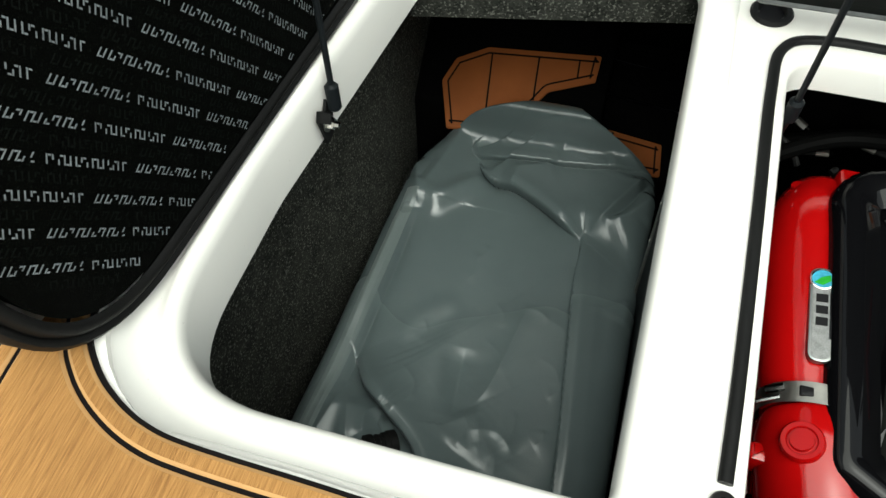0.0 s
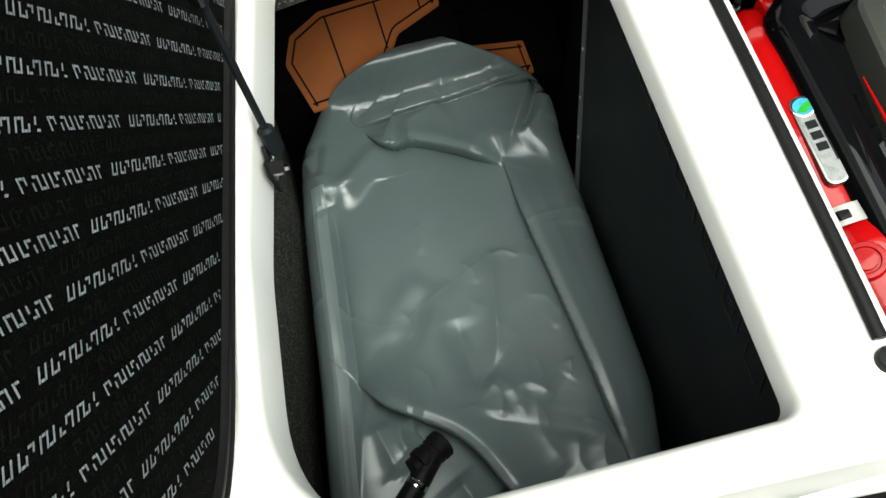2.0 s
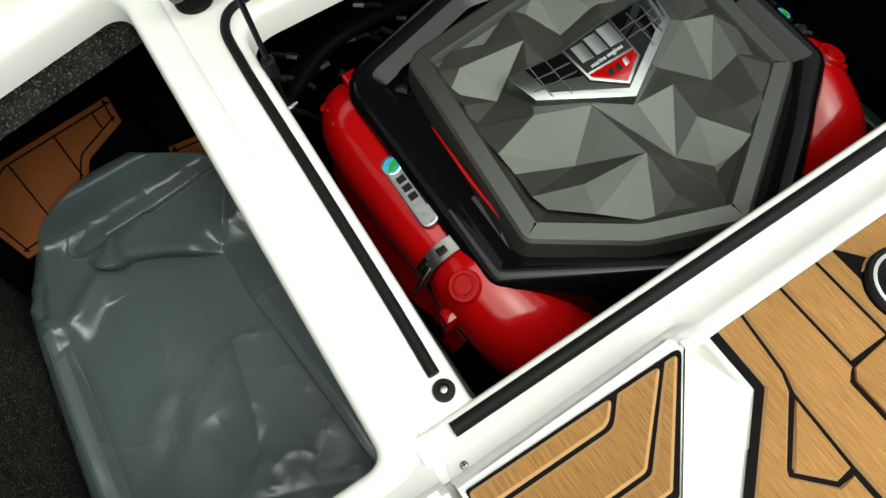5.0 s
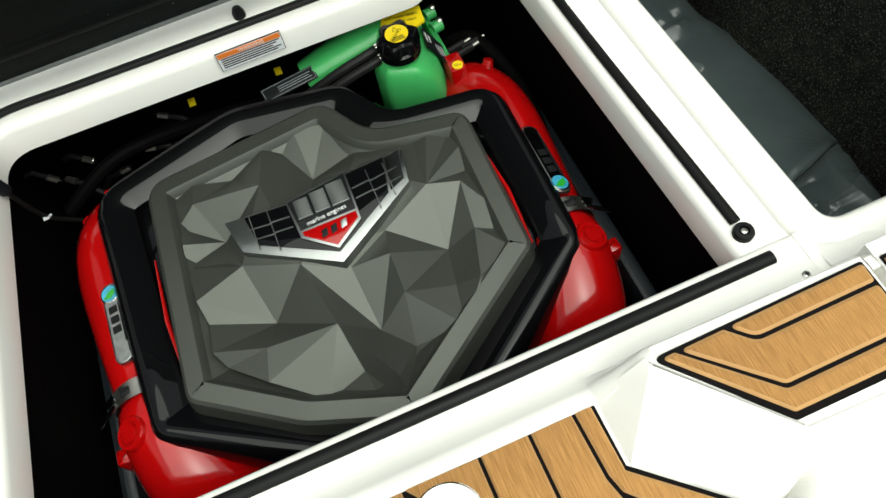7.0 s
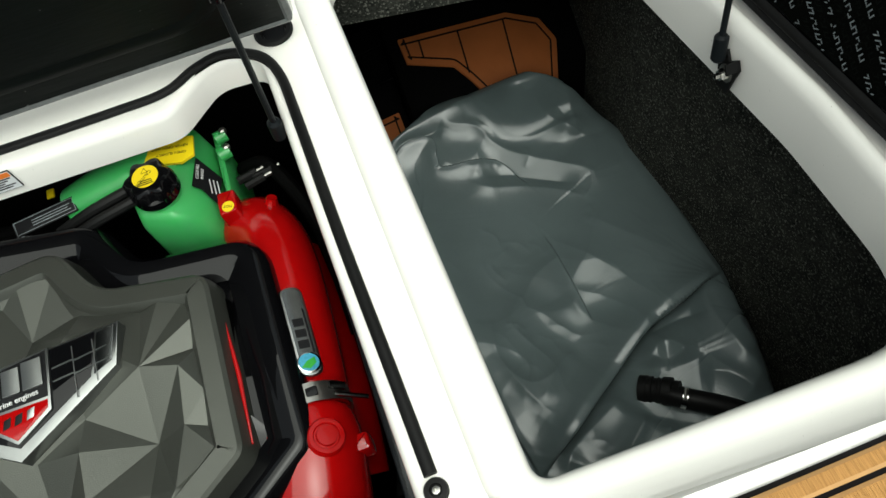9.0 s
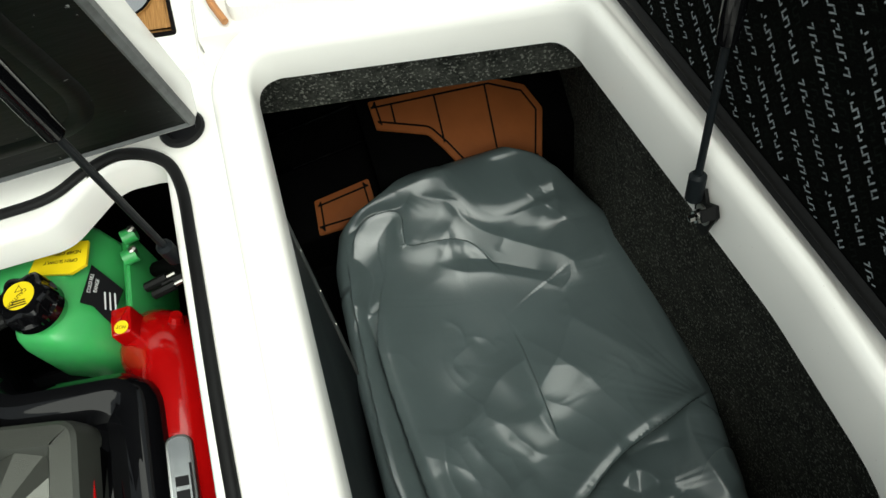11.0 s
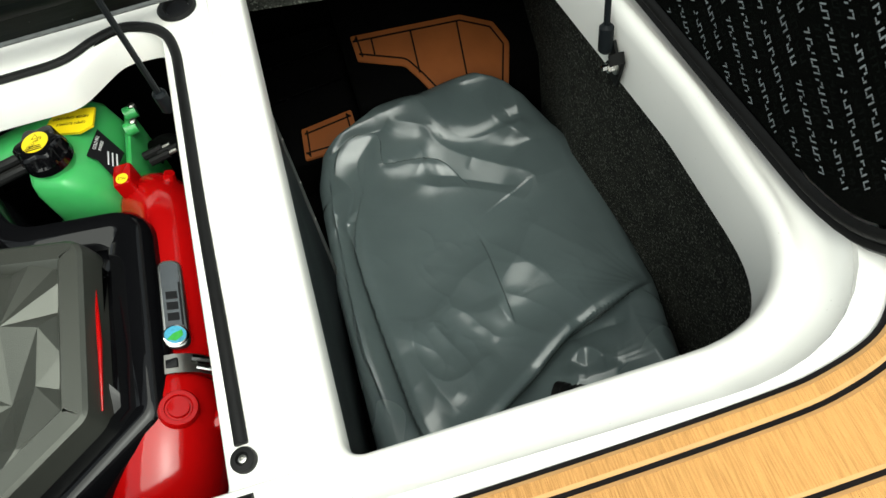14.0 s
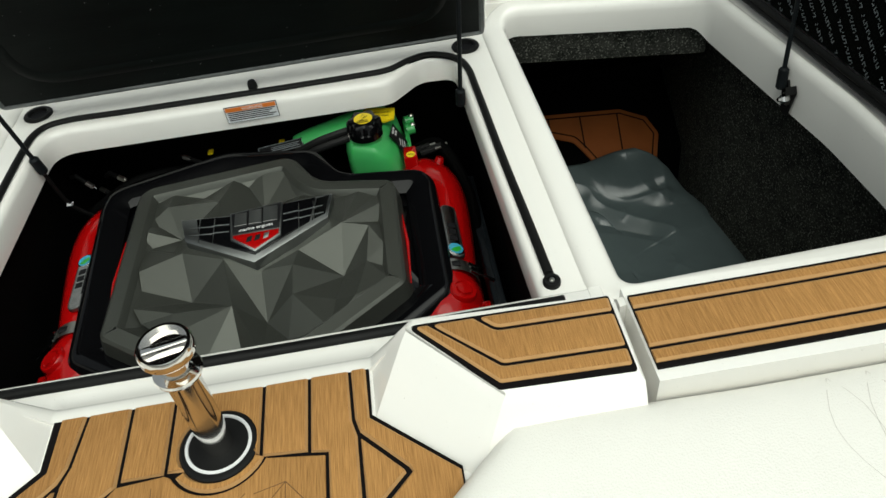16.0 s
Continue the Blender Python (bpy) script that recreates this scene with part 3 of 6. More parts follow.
def right_folds():
    folds = []
    # the gathered far corner
    folds += [
        ("step", 0.011, 0.022, [(0.823, 0.751), (0.775, 0.824), (0.662, 0.848), (0.651, 0.88), (0.658, 0.925), (0.638, 0.939), (0.595, 0.933), (0.564, 0.907), (0.546, 0.863)]),
        ("ridge", 0.01, 0.018, [(0.528, 0.955), (0.757, 1.001), (0.791, 1.025)]),
        ("valley", 0.008, 0.012, [(0.54, 0.915), (0.6, 0.955), (0.672, 0.955), (0.7, 0.975)]),
        ("ridge", 0.0075, 0.014, [(0.678, 0.971), (0.765, 0.927), (0.79, 0.873), (0.836, 0.824), (0.952, 0.733), (0.966, 0.701), (0.959, 0.663)]),
        ("ridge", 0.008, 0.016, [(0.919, 0.96), (0.926, 0.887), (0.972, 0.804)]),
        ("ridge", 0.01, 0.02, [(1.0, 0.967), (0.972, 0.804)]),
        ("valley", 0.006, 0.018, [(0.955, 0.965), (0.966, 0.84)]),
        ("ridge", 0.0047, 0.011, [(0.7, 0.806), (0.745, 0.772), (0.811, 0.75), (0.881, 0.709), (0.933, 0.662)]),
        ("valley", 0.006, 0.014, [(0.74, 0.8), (0.8, 0.785), (0.93, 0.705)]),
    ]
    # the long fold beside the partition
    folds += [
        ("valley", 0.013, 0.012, [(0.538, 0.877), (0.574, 0.818), (0.552, 0.748), (0.548, 0.678), (0.585, 0.2)]),
        ("step", 0.022, 0.045, [(0.594, 0.795), (0.574, 0.717), (0.567, 0.572), (0.605, 0.15)]),
        ("step", 0.014, 0.03, [(0.535, 0.86), (0.526, 0.5), (0.535, 0.3)]),
        ("ridge", 0.007, 0.012, [(0.505, 0.8), (0.55, 0.73)]),
    ]
    # creases in the middle
    folds += [
        ("step", 0.006, 0.034, [(0.812, 0.385), (0.806, 0.62)]),
        ("ridge", 0.0032, 0.010, [(0.815, 0.605), (0.895, 0.488), (0.907, 0.447)]),
        ("ridge", 0.005, 0.012, [(0.793, 0.472), (0.804, 0.414), (0.862, 0.332)]),
        ("ridge", 0.0032, 0.009, [(0.707, 0.507), (0.663, 0.444), (0.692, 0.381)]),
        ("ridge", 0.0032, 0.008, [(0.6, 0.392), (0.651, 0.311), (0.727, 0.324)]),
        ("ridge", 0.0026, 0.009, [(0.736, 0.625), (0.677, 0.591), (0.696, 0.54)]),
        ("ridge", 0.006, 0.012, [(0.764, 0.353), (0.709, 0.324), (0.653, 0.263)]),
        ("ridge", 0.007, 0.012, [(0.63, 0.47), (0.615, 0.38), (0.65, 0.27), (0.68, 0.23)]),
        ("ridge", 0.0037, 0.015, [(0.9, 0.63), (1.04, 0.44)]),
    ]
    # the big fold over the valve
    folds += [
        ("step", 0.038, 0.062, [(0.6, 0.15), (0.85, 0.317), (0.956, 0.362), (1.095, 0.392)]),
        ("ridge", 0.014, 0.022, [(1.075, 0.4), (1.049, 0.385), (1.03, 0.344), (1.029, 0.267), (1.058, 0.147)]),
        ("ridge", 0.016, 0.014, [(0.872, 0.262), (0.89, 0.288), (0.921, 0.3), (0.94, 0.275), (0.941, 0.245)]),
        ("ridge", 0.013, 0.016, [(0.82, 0.24), (0.684, 0.179), (0.644, 0.13)]),
        ("ridge", 0.014, 0.014, [(0.835, 0.19), (0.725, 0.105)]),
        ("ridge", 0.012, 0.012, [(0.865, 0.165), (0.8, 0.07)]),
        ("ridge", 0.01, 0.014, [(0.95, 0.22), (0.99, 0.2), (1.03, 0.14)]),
        ("valley", 0.01, 0.016, [(0.9, 0.33), (0.97, 0.335), (1.02, 0.325)]),
        ("ridge", 0.006, 0.01, [(1.075, 0.3), (1.06, 0.27), (1.075, 0.22)]),
    ]
    return folds


def left_folds():
    folds = []
    # the flap folded over at the far end, the pocket under it and the edge of the body
    folds += [
        ("step", 0.013, 0.045, [(-0.896, 0.945), (-0.878, 0.903), (-0.546, 0.932), (-0.506, 0.944)]),
        ("valley", 0.0098, 0.014, [(-0.905, 0.94), (-0.89, 0.897), (-0.85, 0.858), (-0.8, 0.842)]),
        ("step", 0.03, 0.055, [(-0.888, 0.89), (-0.856, 0.85), (-0.787, 0.833), (-0.704, 0.791), (-0.628, 0.733)]),
        ("ridge", 0.006, 0.014, [(-0.712, 0.912), (-0.7, 0.96), (-0.64, 1.06)]),
        ("ridge", 0.006, 0.012, [(-0.712, 0.915), (-0.82, 0.862)]),
        ("ridge", 0.005, 0.01, [(-0.6, 0.925), (-0.545, 0.97)]),
        ("ridge", 0.004, 0.01, [(-0.62, 0.915), (-0.575, 0.985)]),
        ("ridge", 0.024, 0.013, [(-0.52, 0.918), (-0.536, 0.87), (-0.615, 0.745)]),
        ("valley", 0.016, 0.009, [(-0.505, 0.9), (-0.548, 0.815), (-0.588, 0.776)]),
        ("ridge", 0.016, 0.016, [(-0.478, 0.87), (-0.533, 0.8), (-0.583, 0.766)]),
        ("ridge", 0.007, 0.012, [(-0.478, 0.865), (-0.495, 0.785)]),
    ]
    # the long fold beside the partition
    folds += [
        ("step", 0.026, 0.055, [(-0.622, 0.74), (-0.575, 0.271), (-0.571, 0.078)]),
        ("ridge", 0.006, 0.03, [(-0.585, 0.74), (-0.534, 0.159)]),
        ("ridge", 0.004, 0.01, [(-0.52, 0.6), (-0.507, 0.575), (-0.512, 0.54)]),
    ]
    # the outer edge and its corner
    folds += [
        ("valley", 0.01, 0.01, [(-0.984, 0.717), (-1.003, 0.25)]),
        ("ridge", 0.01, 0.014, [(-1.035, 0.861), (-0.986, 0.722)]),
        ("ridge", 0.0096, 0.02, [(-0.936, 0.99), (-0.99, 0.781), (-0.984, 0.722)]),
        ("soft", 0.013, 0.026, [(-0.98, 0.72), (-0.85, 0.858)]),
        ("valley", 0.007, 0.016, [(-0.985, 0.88), (-1.008, 0.78)]),
        ("ridge", 0.005, 0.01, [(-1.02, 0.72), (-1.03, 0.4)]),
    ]
    # creases in the middle
    folds += [
        ("ridge", 0.004, 0.008, [(-0.761, 0.312), (-0.733, 0.368), (-0.699, 0.559)]),
        ("soft", 0.00315, 0.024, [(-0.8, 0.52), (-0.838, 0.45), (-0.845, 0.392), (-0.826, 0.33), (-0.825, 0.267)]),
        ("valley", 0.006, 0.016, [(-0.8, 0.43), (-0.79, 0.28)]),
        ("ridge", 0.006, 0.012, [(-0.775, 0.3), (-0.753, 0.268), (-0.768, 0.22)]),
        ("ridge", 0.004, 0.01, [(-0.753, 0.262), (-0.7, 0.275), (-0.66, 0.24)]),
        ("soft", 0.00315, 0.026, [(-0.833, 0.535), (-0.905, 0.472), (-0.928, 0.4)]),
        ("ridge", 0.003, 0.014, [(-0.691, 0.259), (-0.704, 0.189), (-0.676, 0.115)]),
        ("ridge", 0.0035, 0.012, [(-0.588, 0.175), (-0.612, 0.125), (-0.607, 0.065)]),
        ("ridge", 0.0025, 0.01, [(-0.64, 0.17), (-0.655, 0.12), (-0.63, 0.08)]),
    ]
    # the big fold over the valve
    folds += [
        ("step", 0.036, 0.07, [(-1.003, 0.358), (-0.945, 0.297), (-0.829, 0.215), (-0.764, 0.095), (-0.75, 0.04)]),
        ("ridge", 0.014, 0.012, [(-0.92, 0.195), (-0.937, 0.215), (-0.94, 0.25), (-0.915, 0.264), (-0.895, 0.255)]),
        ("ridge", 0.01, 0.012, [(-0.995, 0.3), (-1.035, 0.1)]),
        ("ridge", 0.008, 0.01, [(-0.955, 0.17), (-0.985, 0.27)]),
        ("ridge", 0.01, 0.012, [(-0.865, 0.15), (-0.845, 0.11), (-0.84, 0.06)]),
        ("ridge", 0.008, 0.012, [(-0.81, 0.11), (-0.8, 0.07), (-0.81, 0.03)]),
    ]
    return folds


def ballast_bag(side, outline, folds, y1, base, swell, seed, valve_at, hose_path, label):
    c = Vector((0.78 * side, 0.55, -0.8))
    bag = thing("ballast_bag", label, "ballast bag", c, "ballast bags in the lockers")
    def piece(ob):
        ob.parent = bag
        ob.matrix_parent_inverse = Matrix.Translation(-c)
        return ob
    X, Y, Z = raised_to_view(*cloth(*outline, 0.02, y1, folds, base, swell, seed), side)
    piece(sheet("bag_body", X, Y, Z, PVC, bag, skirt=-0.795))
    # the welded band along the outer edge lies on the cloth
    cols = np.arange(14, 31) if side < 0 else np.arange(X.shape[1] - 31, X.shape[1] - 14)
    rows = np.arange(150, X.shape[0] - 12)
    sub = np.ix_(rows, cols)
    lift = 0.0012 * np.minimum(1, np.minimum(np.arange(17), np.arange(17)[::-1]) / 1.5)[None, :] - 0.0003
    weld = 0.0008 * np.exp(-((np.arange(17) - 5) / 0.9) ** 2)[None, :] + 0.0008 * np.exp(-((np.arange(17) - 11) / 0.9) ** 2)[None, :]
    if side < 0:
        piece(sheet("seam_band", X[sub], Y[sub], Z[sub] + lift + weld, PVC_BAND, bag, "glossy welded seam band"))
    turn = Matrix.Rotation(radians(70), 3, Vector((0.55, 0.85 * side, 0)))
    profile = [(0.027, -0.012), (0.027, 0.002), (0.0255, 0.004), (0.0255, 0.012), (0.023, 0.014), (0.023, 0.020), (0.0245, 0.021), (0.0245, 0.024), (0.023, 0.025), (0.023, 0.03), (0.0265, 0.032), (0.0265, 0.048), (0.021, 0.050), (0.021, 0.062)]
    piece(part("hose_valve", turned(profile, 24, valve_at, rot=turn), RUBBER, bag, "black threaded hose valve"))
    piece(part("hose", tube(smooth_path(hose_path), 0.0195, 16), RUBBER, bag, "black rubber hose"))
    a, b = Vector(hose_path[1]), Vector(hose_path[2])
    d = (b - a).normalized()
    piece(part("hose_clip", tube([a - d * 0.004, a + d * 0.006], 0.0212, 18), CHROME, bag, "bright steel hose clip"))
    piece(part("clip_screw", tube([a + Vector((0, 0, 0.02)) - d.cross(Vector((0, 0, 1))) * 0.012, a + Vector((0, 0, 0.02)) + d.cross(Vector((0, 0, 1))) * 0.010], 0.0035, 8), STEEL, bag, "steel clip screw"))


ballast_bag(1, ([(1.045, 0.80), (1.03, 0.68), (0.955, 0.525), (0.86, 0.497), (0.60, 0.487), (0.02, 0.50)], [(1.045, 0.90), (1.03, 0.94), (0.985, 1.005), (0.772, 1.088), (0.57, 1.10), (0.387, 1.108), (0.30, 1.092), (0.20, 1.075), (0.02, 1.05)]),
            right_folds(), 1.045, sunk(0.055), [(0.70, 0.40, 0.17, 1.5), (0.93, 0.88, 0.09, 1.6), (0.70, 0.86, 0.08, 0.8), (0.88, 0.50, 0.12, 1.3), (0.95, 0.2, 0.16, 0.9)], 5, (0.852, 0.232, -0.628), [(0.862, 0.222, -0.620), (0.90, 0.188, -0.602), (0.98, 0.13, -0.60), (1.06, 0.06, -0.64), (1.08, 0.04, -0.72)],
            "slack dark grey coated-fabric ballast bag with folds, lying in the locker")
ballast_bag(-1, ([(1.105, -0.715), (1.085, -0.80), (1.06, -0.875), (1.03, -0.94), (0.96, -0.985), (0.865, -1.035), (0.70, -1.055), (0.50, -1.065), (0.35, -1.072), (0.17, -1.085), (0.02, -1.085)], [(1.105, -0.69), (1.04, -0.60), (0.985, -0.53), (0.93, -0.486), (0.83, -0.484), (0.72, -0.486), (0.60, -0.488), (0.55, -0.488), (0.22, -0.488), (0.10, -0.51), (0.02, -0.53)]),
            left_folds(), 1.105, sunk(0.036), [(-0.77, 0.36, 0.15, 0.3), (-0.65, 0.98, 0.12, 0.3)], 8, (-0.885, 0.205, -0.622), [(-0.893, 0.196, -0.612), (-0.93, 0.152, -0.598), (-0.97, 0.112, -0.60), (-1.03, 0.06, -0.64), (-1.05, 0.04, -0.72)],
            "slack grey coated-fabric ballast bag with folded top, lying in the locker")


# ---- locker lids, standing open ----
def locker_lid(side):
    """An upholstered lid that stands on its outer edge; local x runs along its lower edge, local y up."""
    lid = thing("locker_lid", "open padded locker lid with printed black lining and black vinyl edge", "hatch lid", (0, 0, 0), "locker lids")
    out = rounded([(0.0, 0.0), (0.90, 0.0), (0.90, 0.52), (-0.02, 0.52)], [0.16, 0.05, 0.05, 0.05], 12)
    m = lambda p, depth: (p[0], p[1], depth)
    rings = [[m(p, 0.0) for p in grown(out, -0.022)], [m(p, 0.004) for p in grown(out, -0.018)], [m(p, 0.0055) for p in grown(out, -0.013)], [m(p, 0.0035) for p in grown(out, -0.009)], [m(p, 0.0) for p in grown(out, -0.0075)],
             [m(p, 0.004) for p in grown(out, -0.005)], [m(p, 0.005) for p in grown(out, -0.001)], [m(p, 0.001) for p in grown(out, 0.004)], [m(p, -0.012) for p in grown(out, 0.006)], [m(p, -0.035) for p in grown(out, 0.008)], [m(p, -0.062) for p in grown(out, 0.006)]]
    edge = part("vinyl_edge", loft(rings), RUBBER, lid, "black stitched vinyl edge", angle=50)
    part("lining", slab(grown(out, -0.026), -0.03, 0.0015), LINER, lid, "black lining with rows of pale print")
    part("cushion", loft([[m(p, -0.060) for p in grown(out, 0.004)], [m(p, -0.07) for p in grown(out, 0.007)], [m(p, -0.085) for p in grown(out, 0.004)], [m(p, -0.105) for p in grown(out, -0.02)]], cap_last=True, cap_first=True), VINYL, lid, "white vinyl cushion")
    # rows of slanted bars stand for the print
    ang = radians(41 if side > 0 else -53.5)
    ca, sa = math.cos(ang), math.sin(ang)
    pitch = 0.026 if side > 0 else 0.0305
    for faded in (0, 1):
        bm = bmesh.new()
        for row in range(-40, 40):
            v0 = row * pitch + (pitch * 0.5 if faded else 0)
            u = -0.9 + (row * 0.043) % 0.202
            word = 0
            while u < 1.2:
                # a row of slanted upright bars stands for each word
                for k in range(15):
                    h, st = pitch * 0.27, 0.0017
                    a = u + k * 0.0060
                    lo, hi = ((0, h), (0, h), (h * 0.45, h), (0, h), (0, h * 0.55))[(k * (3 if word % 2 == 0 else 2)) % 5]
                    strokes = [(0, lo, st, hi)]
                    if k % 3 != 1:
                        strokes.append((st + 0.0005, h - st * 0.9, 0.0055, h) if (k + word) % 2 else (st + 0.0005, 0, 0.0055, st * 0.9))
                    quads = []
                    ok = True
                    for x0, y0, x1, y1 in strokes:
                        q = []
                        for cx, cy in ((x0, y0), (x1, y0), (x1, y1), (x0, y1)):
                            px, py = a + cx + cy * (0.3 if word % 2 == 0 else -0.3), v0 + cy
                            X, Y = px * ca - py * sa, px * sa + py * ca
                            q.append((X, Y))
                            if not (0.026 < Y < 0.485 and 0.026 < X < 0.825) or (X < 0.16 and Y < 0.16 and math.hypot(X - 0.16, Y - 0.16) > 0.127):
                                ok = False
                        quads.append(q)
                    if ok:
                        for q in quads:
                            bm.faces.new([bm.verts.new((x, y, 0.0021)) for x, y in q])
                u += 0.101
                word += 1
        part("faded_print" if faded else "print", bm, PRINT_FADED if faded else PRINT, lid, "rows of faded marks" if faded else "rows of pale slanted marks", smooth=False)
    # local x runs along the boat, local y up, local z towards the locker
    ax = Vector((-0.102 * side, 1.0, 0)).normalized()
    up = Vector((0.03 * side, 0, 1)).normalized()
    up = (up - ax * up.dot(ax)).normalized()
    third = ax.cross(up).normalized()
    if third.dot(Vector((-side, 0, 0))) < 0:
        # keep the face towards the locker
        rot = Matrix((ax, up, -third)).transposed()
    else:
        rot = Matrix((ax, up, third)).transposed()
    lid.matrix_basis = Matrix.Translation((1.058, 0.012, 0.050) if side > 0 else (-1.050, 0.006, 0.047)) @ rot.to_4x4()
    return lid


for s in (1, -1):
    locker_lid(s)


def gas_strut(low, high, bolt_dir, label, share=0.42, bracket=True):
    strut = thing("gas_strut", label, "gas strut", low, "gas struts")
    a, b = Vector((0, 0, 0)), Vector(high) - Vector(low)
    d = b.normalized()
    part("rod", tube([a + d * 0.02, a + b * share], 0.0042, 10), BLACK_PANEL, strut)
    part("cylinder", tube([a + b * (share - 0.004), a + b * share, a + b * (share + 0.05), a + b * (share + 0.052), a + b], [0.006, 0.0098, 0.0098, 0.0105, 0.0105], 14), GLOSS, strut)
    part("end_fitting", tube([a - d * 0.014, a - d * 0.010, a + d * 0.022, a + d * 0.026], [0.006, 0.0095, 0.0095, 0.006], 12), BLACK_PANEL, strut)
    if bracket:
        n = Vector(bolt_dir).normalized()
        side = Vector((0, 1, 0))
        up = Vector((0, 0, 1))
        plate = [(-0.004, 0.004), (-0.014, -0.008), (-0.028, 0.006), (-0.036, -0.006), (-0.031, -0.030), (-0.026, -0.058), (-0.006, -0.058), (0.004, -0.030), (0.008, -0.010)]
        part("bracket", loft([[n * dd + side * u + up * v for u, v in plate] for dd in (-0.012, -0.008)], cap_first=True, cap_last=True), RUBBER, strut, "black bent steel bracket")
        part("bracket_flange", loft([[n * k + side * u + up * v for u, v in ((-0.036, -0.006), (-0.028, 0.006), (-0.0255, 0.004), (-0.033, -0.008))] for k in (-0.010, 0.008)], cap_first=True, cap_last=True), RUBBER, strut)
        rot = n.to_track_quat("Z", "Y").to_matrix()
        at = side * -0.016 + up * -0.027 + n * -0.008
        part("washer", turned([(0.0125, 0.0), (0.0125, 0.0022), (0.008, 0.0024)], 20, at, rot=rot), STEEL, strut, "bright steel washer")
        part("bolt", turned([(0.0088, 0.002), (0.0088, 0.009), (0.0075, 0.011), (0.0045, 0.0112), (0.0042, 0.017), (0.002, 0.018)], 6, at, rot=rot), CHROME, strut, "bright steel bolt")
    return strut


for s in (1, -1):
    gas_strut((0.974 * s, 0.456, -0.002), (1.000 * s, 0.545, 0.42), (-s, 0, 0), "black gas strut holding the locker lid open")


# ---- engine ----
SLOPE = 0.08
def cover_z(y, dz=0.0):
    return -0.088 + SLOPE * (y - 0.28) + dz


engine = thing("engine", "marine engine with faceted grey cover and red exhaust manifolds", "engine", (0, 0.35, -0.3))
EI = Matrix.Translation((0, -0.35, 0.3))


def epart(name, bm, mat, label="", parent=None, **kw):
    ob = part(name, bm, mat, parent or engine, label, **kw)
    if parent is None:
        ob.matrix_parent_inverse = EI
    return ob


SHELL = rounded([(-0.309, 0.186), (-0.085, 0.052), (0.02, 0.030), (0.11, 0.052), (0.322, 0.205), (0.322, 0.498), (0.155, 0.520), (0.105, 0.605), (-0.075, 0.640), (-0.312, 0.575)], [0.03, 0.10, 0.03, 0.10, 0.03, 0.045, 0.06, 0.05, 0.10, 0.06], 6)
GREY = rounded([(-0.246, 0.202), (-0.115, 0.112), (0.020, 0.062), (0.248, 0.215), (0.252, 0.452), (0.110, 0.480), (0.062, 0.562), (-0.222, 0.534)], [0.02, 0.12, 0.02, 0.02, 0.025, 0.07, 0.04, 0.035], 6)
n = len(SHELL)
rings = []
for d, dz in ((0.004, -0.30), (0.012, -0.070), (0.007, -0.038), (-0.003, -0.026), (-0.013, -0.024), (-0.030, -0.030), (-0.050, -0.040)):
    rings.append([(p.x, p.y, cover_z(p.y, dz)) for p in grown(SHELL, d)])
epart("shell", loft(rings), GLOSS, "gloss black outer shell", angle=40)
# lower lip ledge under the rim
rings = [[(p.x, p.y, cover_z(p.y, dz)) for p in grown(SHELL, d)] for d, dz in ((-0.012, -0.052), (-0.055, -0.050), (-0.085, -0.038))]
epart("shell_floor", loft(rings, cap_last=True), GLOSS, angle=40)
rings = [[(p.x, p.y, cover_z(p.y, dz)) for p in grown(GREY, d)] for d, dz in ((0.012, -0.05), (0.008, -0.022), (0.003, -0.004), (-0.002, 0.0), (-0.025, 0.002), (-0.028, -0.001), (-0.033, -0.009), (-0.060, -0.030))]
epart("cover_border", loft(rings, cap_last=True), COVER_GREY, "satin grey border of the cover", angle=18)

# faceted panel
LO, HI = -0.022, 0.015
RIM = {
    "e0": (-0.200, 0.497, -0.006), "e1": (-0.158, 0.508, 0.002), "e2": (-0.105, 0.500, -0.010), "e3": (-0.047, 0.522, 0.002), "e4": (-0.024, 0.517, -0.010), "e5": (0.007, 0.533, 0.003), "e6": (0.054, 0.526, 0.0), "e7": (0.084, 0.468, -0.010),
    "e8": (0.162, 0.432, 0.0), "e9": (0.186, 0.436, 0.004), "e10": (0.215, 0.428, -0.004), "e11": (0.228, 0.402, 0.002), "e12": (0.223, 0.364, -0.008), "e13": (0.223, 0.301, 0.002), "e14": (0.230, 0.255, -0.010), "e15": (0.222, 0.227, 0.002),
    "e16": (0.197, 0.199, -0.010), "e17": (0.138, 0.149, 0.002), "e18": (0.076, 0.104, -0.006), "tip": (0.022, 0.077, -0.014), "e19": (-0.014, 0.096, -0.004), "e20": (-0.077, 0.131, -0.010), "e21": (-0.142, 0.182, 0.0), "e22": (-0.189, 0.227, -0.010),
    "e23": (-0.200, 0.250, 0.002), "e24": (-0.196, 0.295, -0.008), "e25": (-0.201, 0.329, 0.003), "e26": (-0.203, 0.388, -0.008), "e27": (-0.197, 0.420, 0.003), "e28": (-0.199, 0.456, -0.008),
}
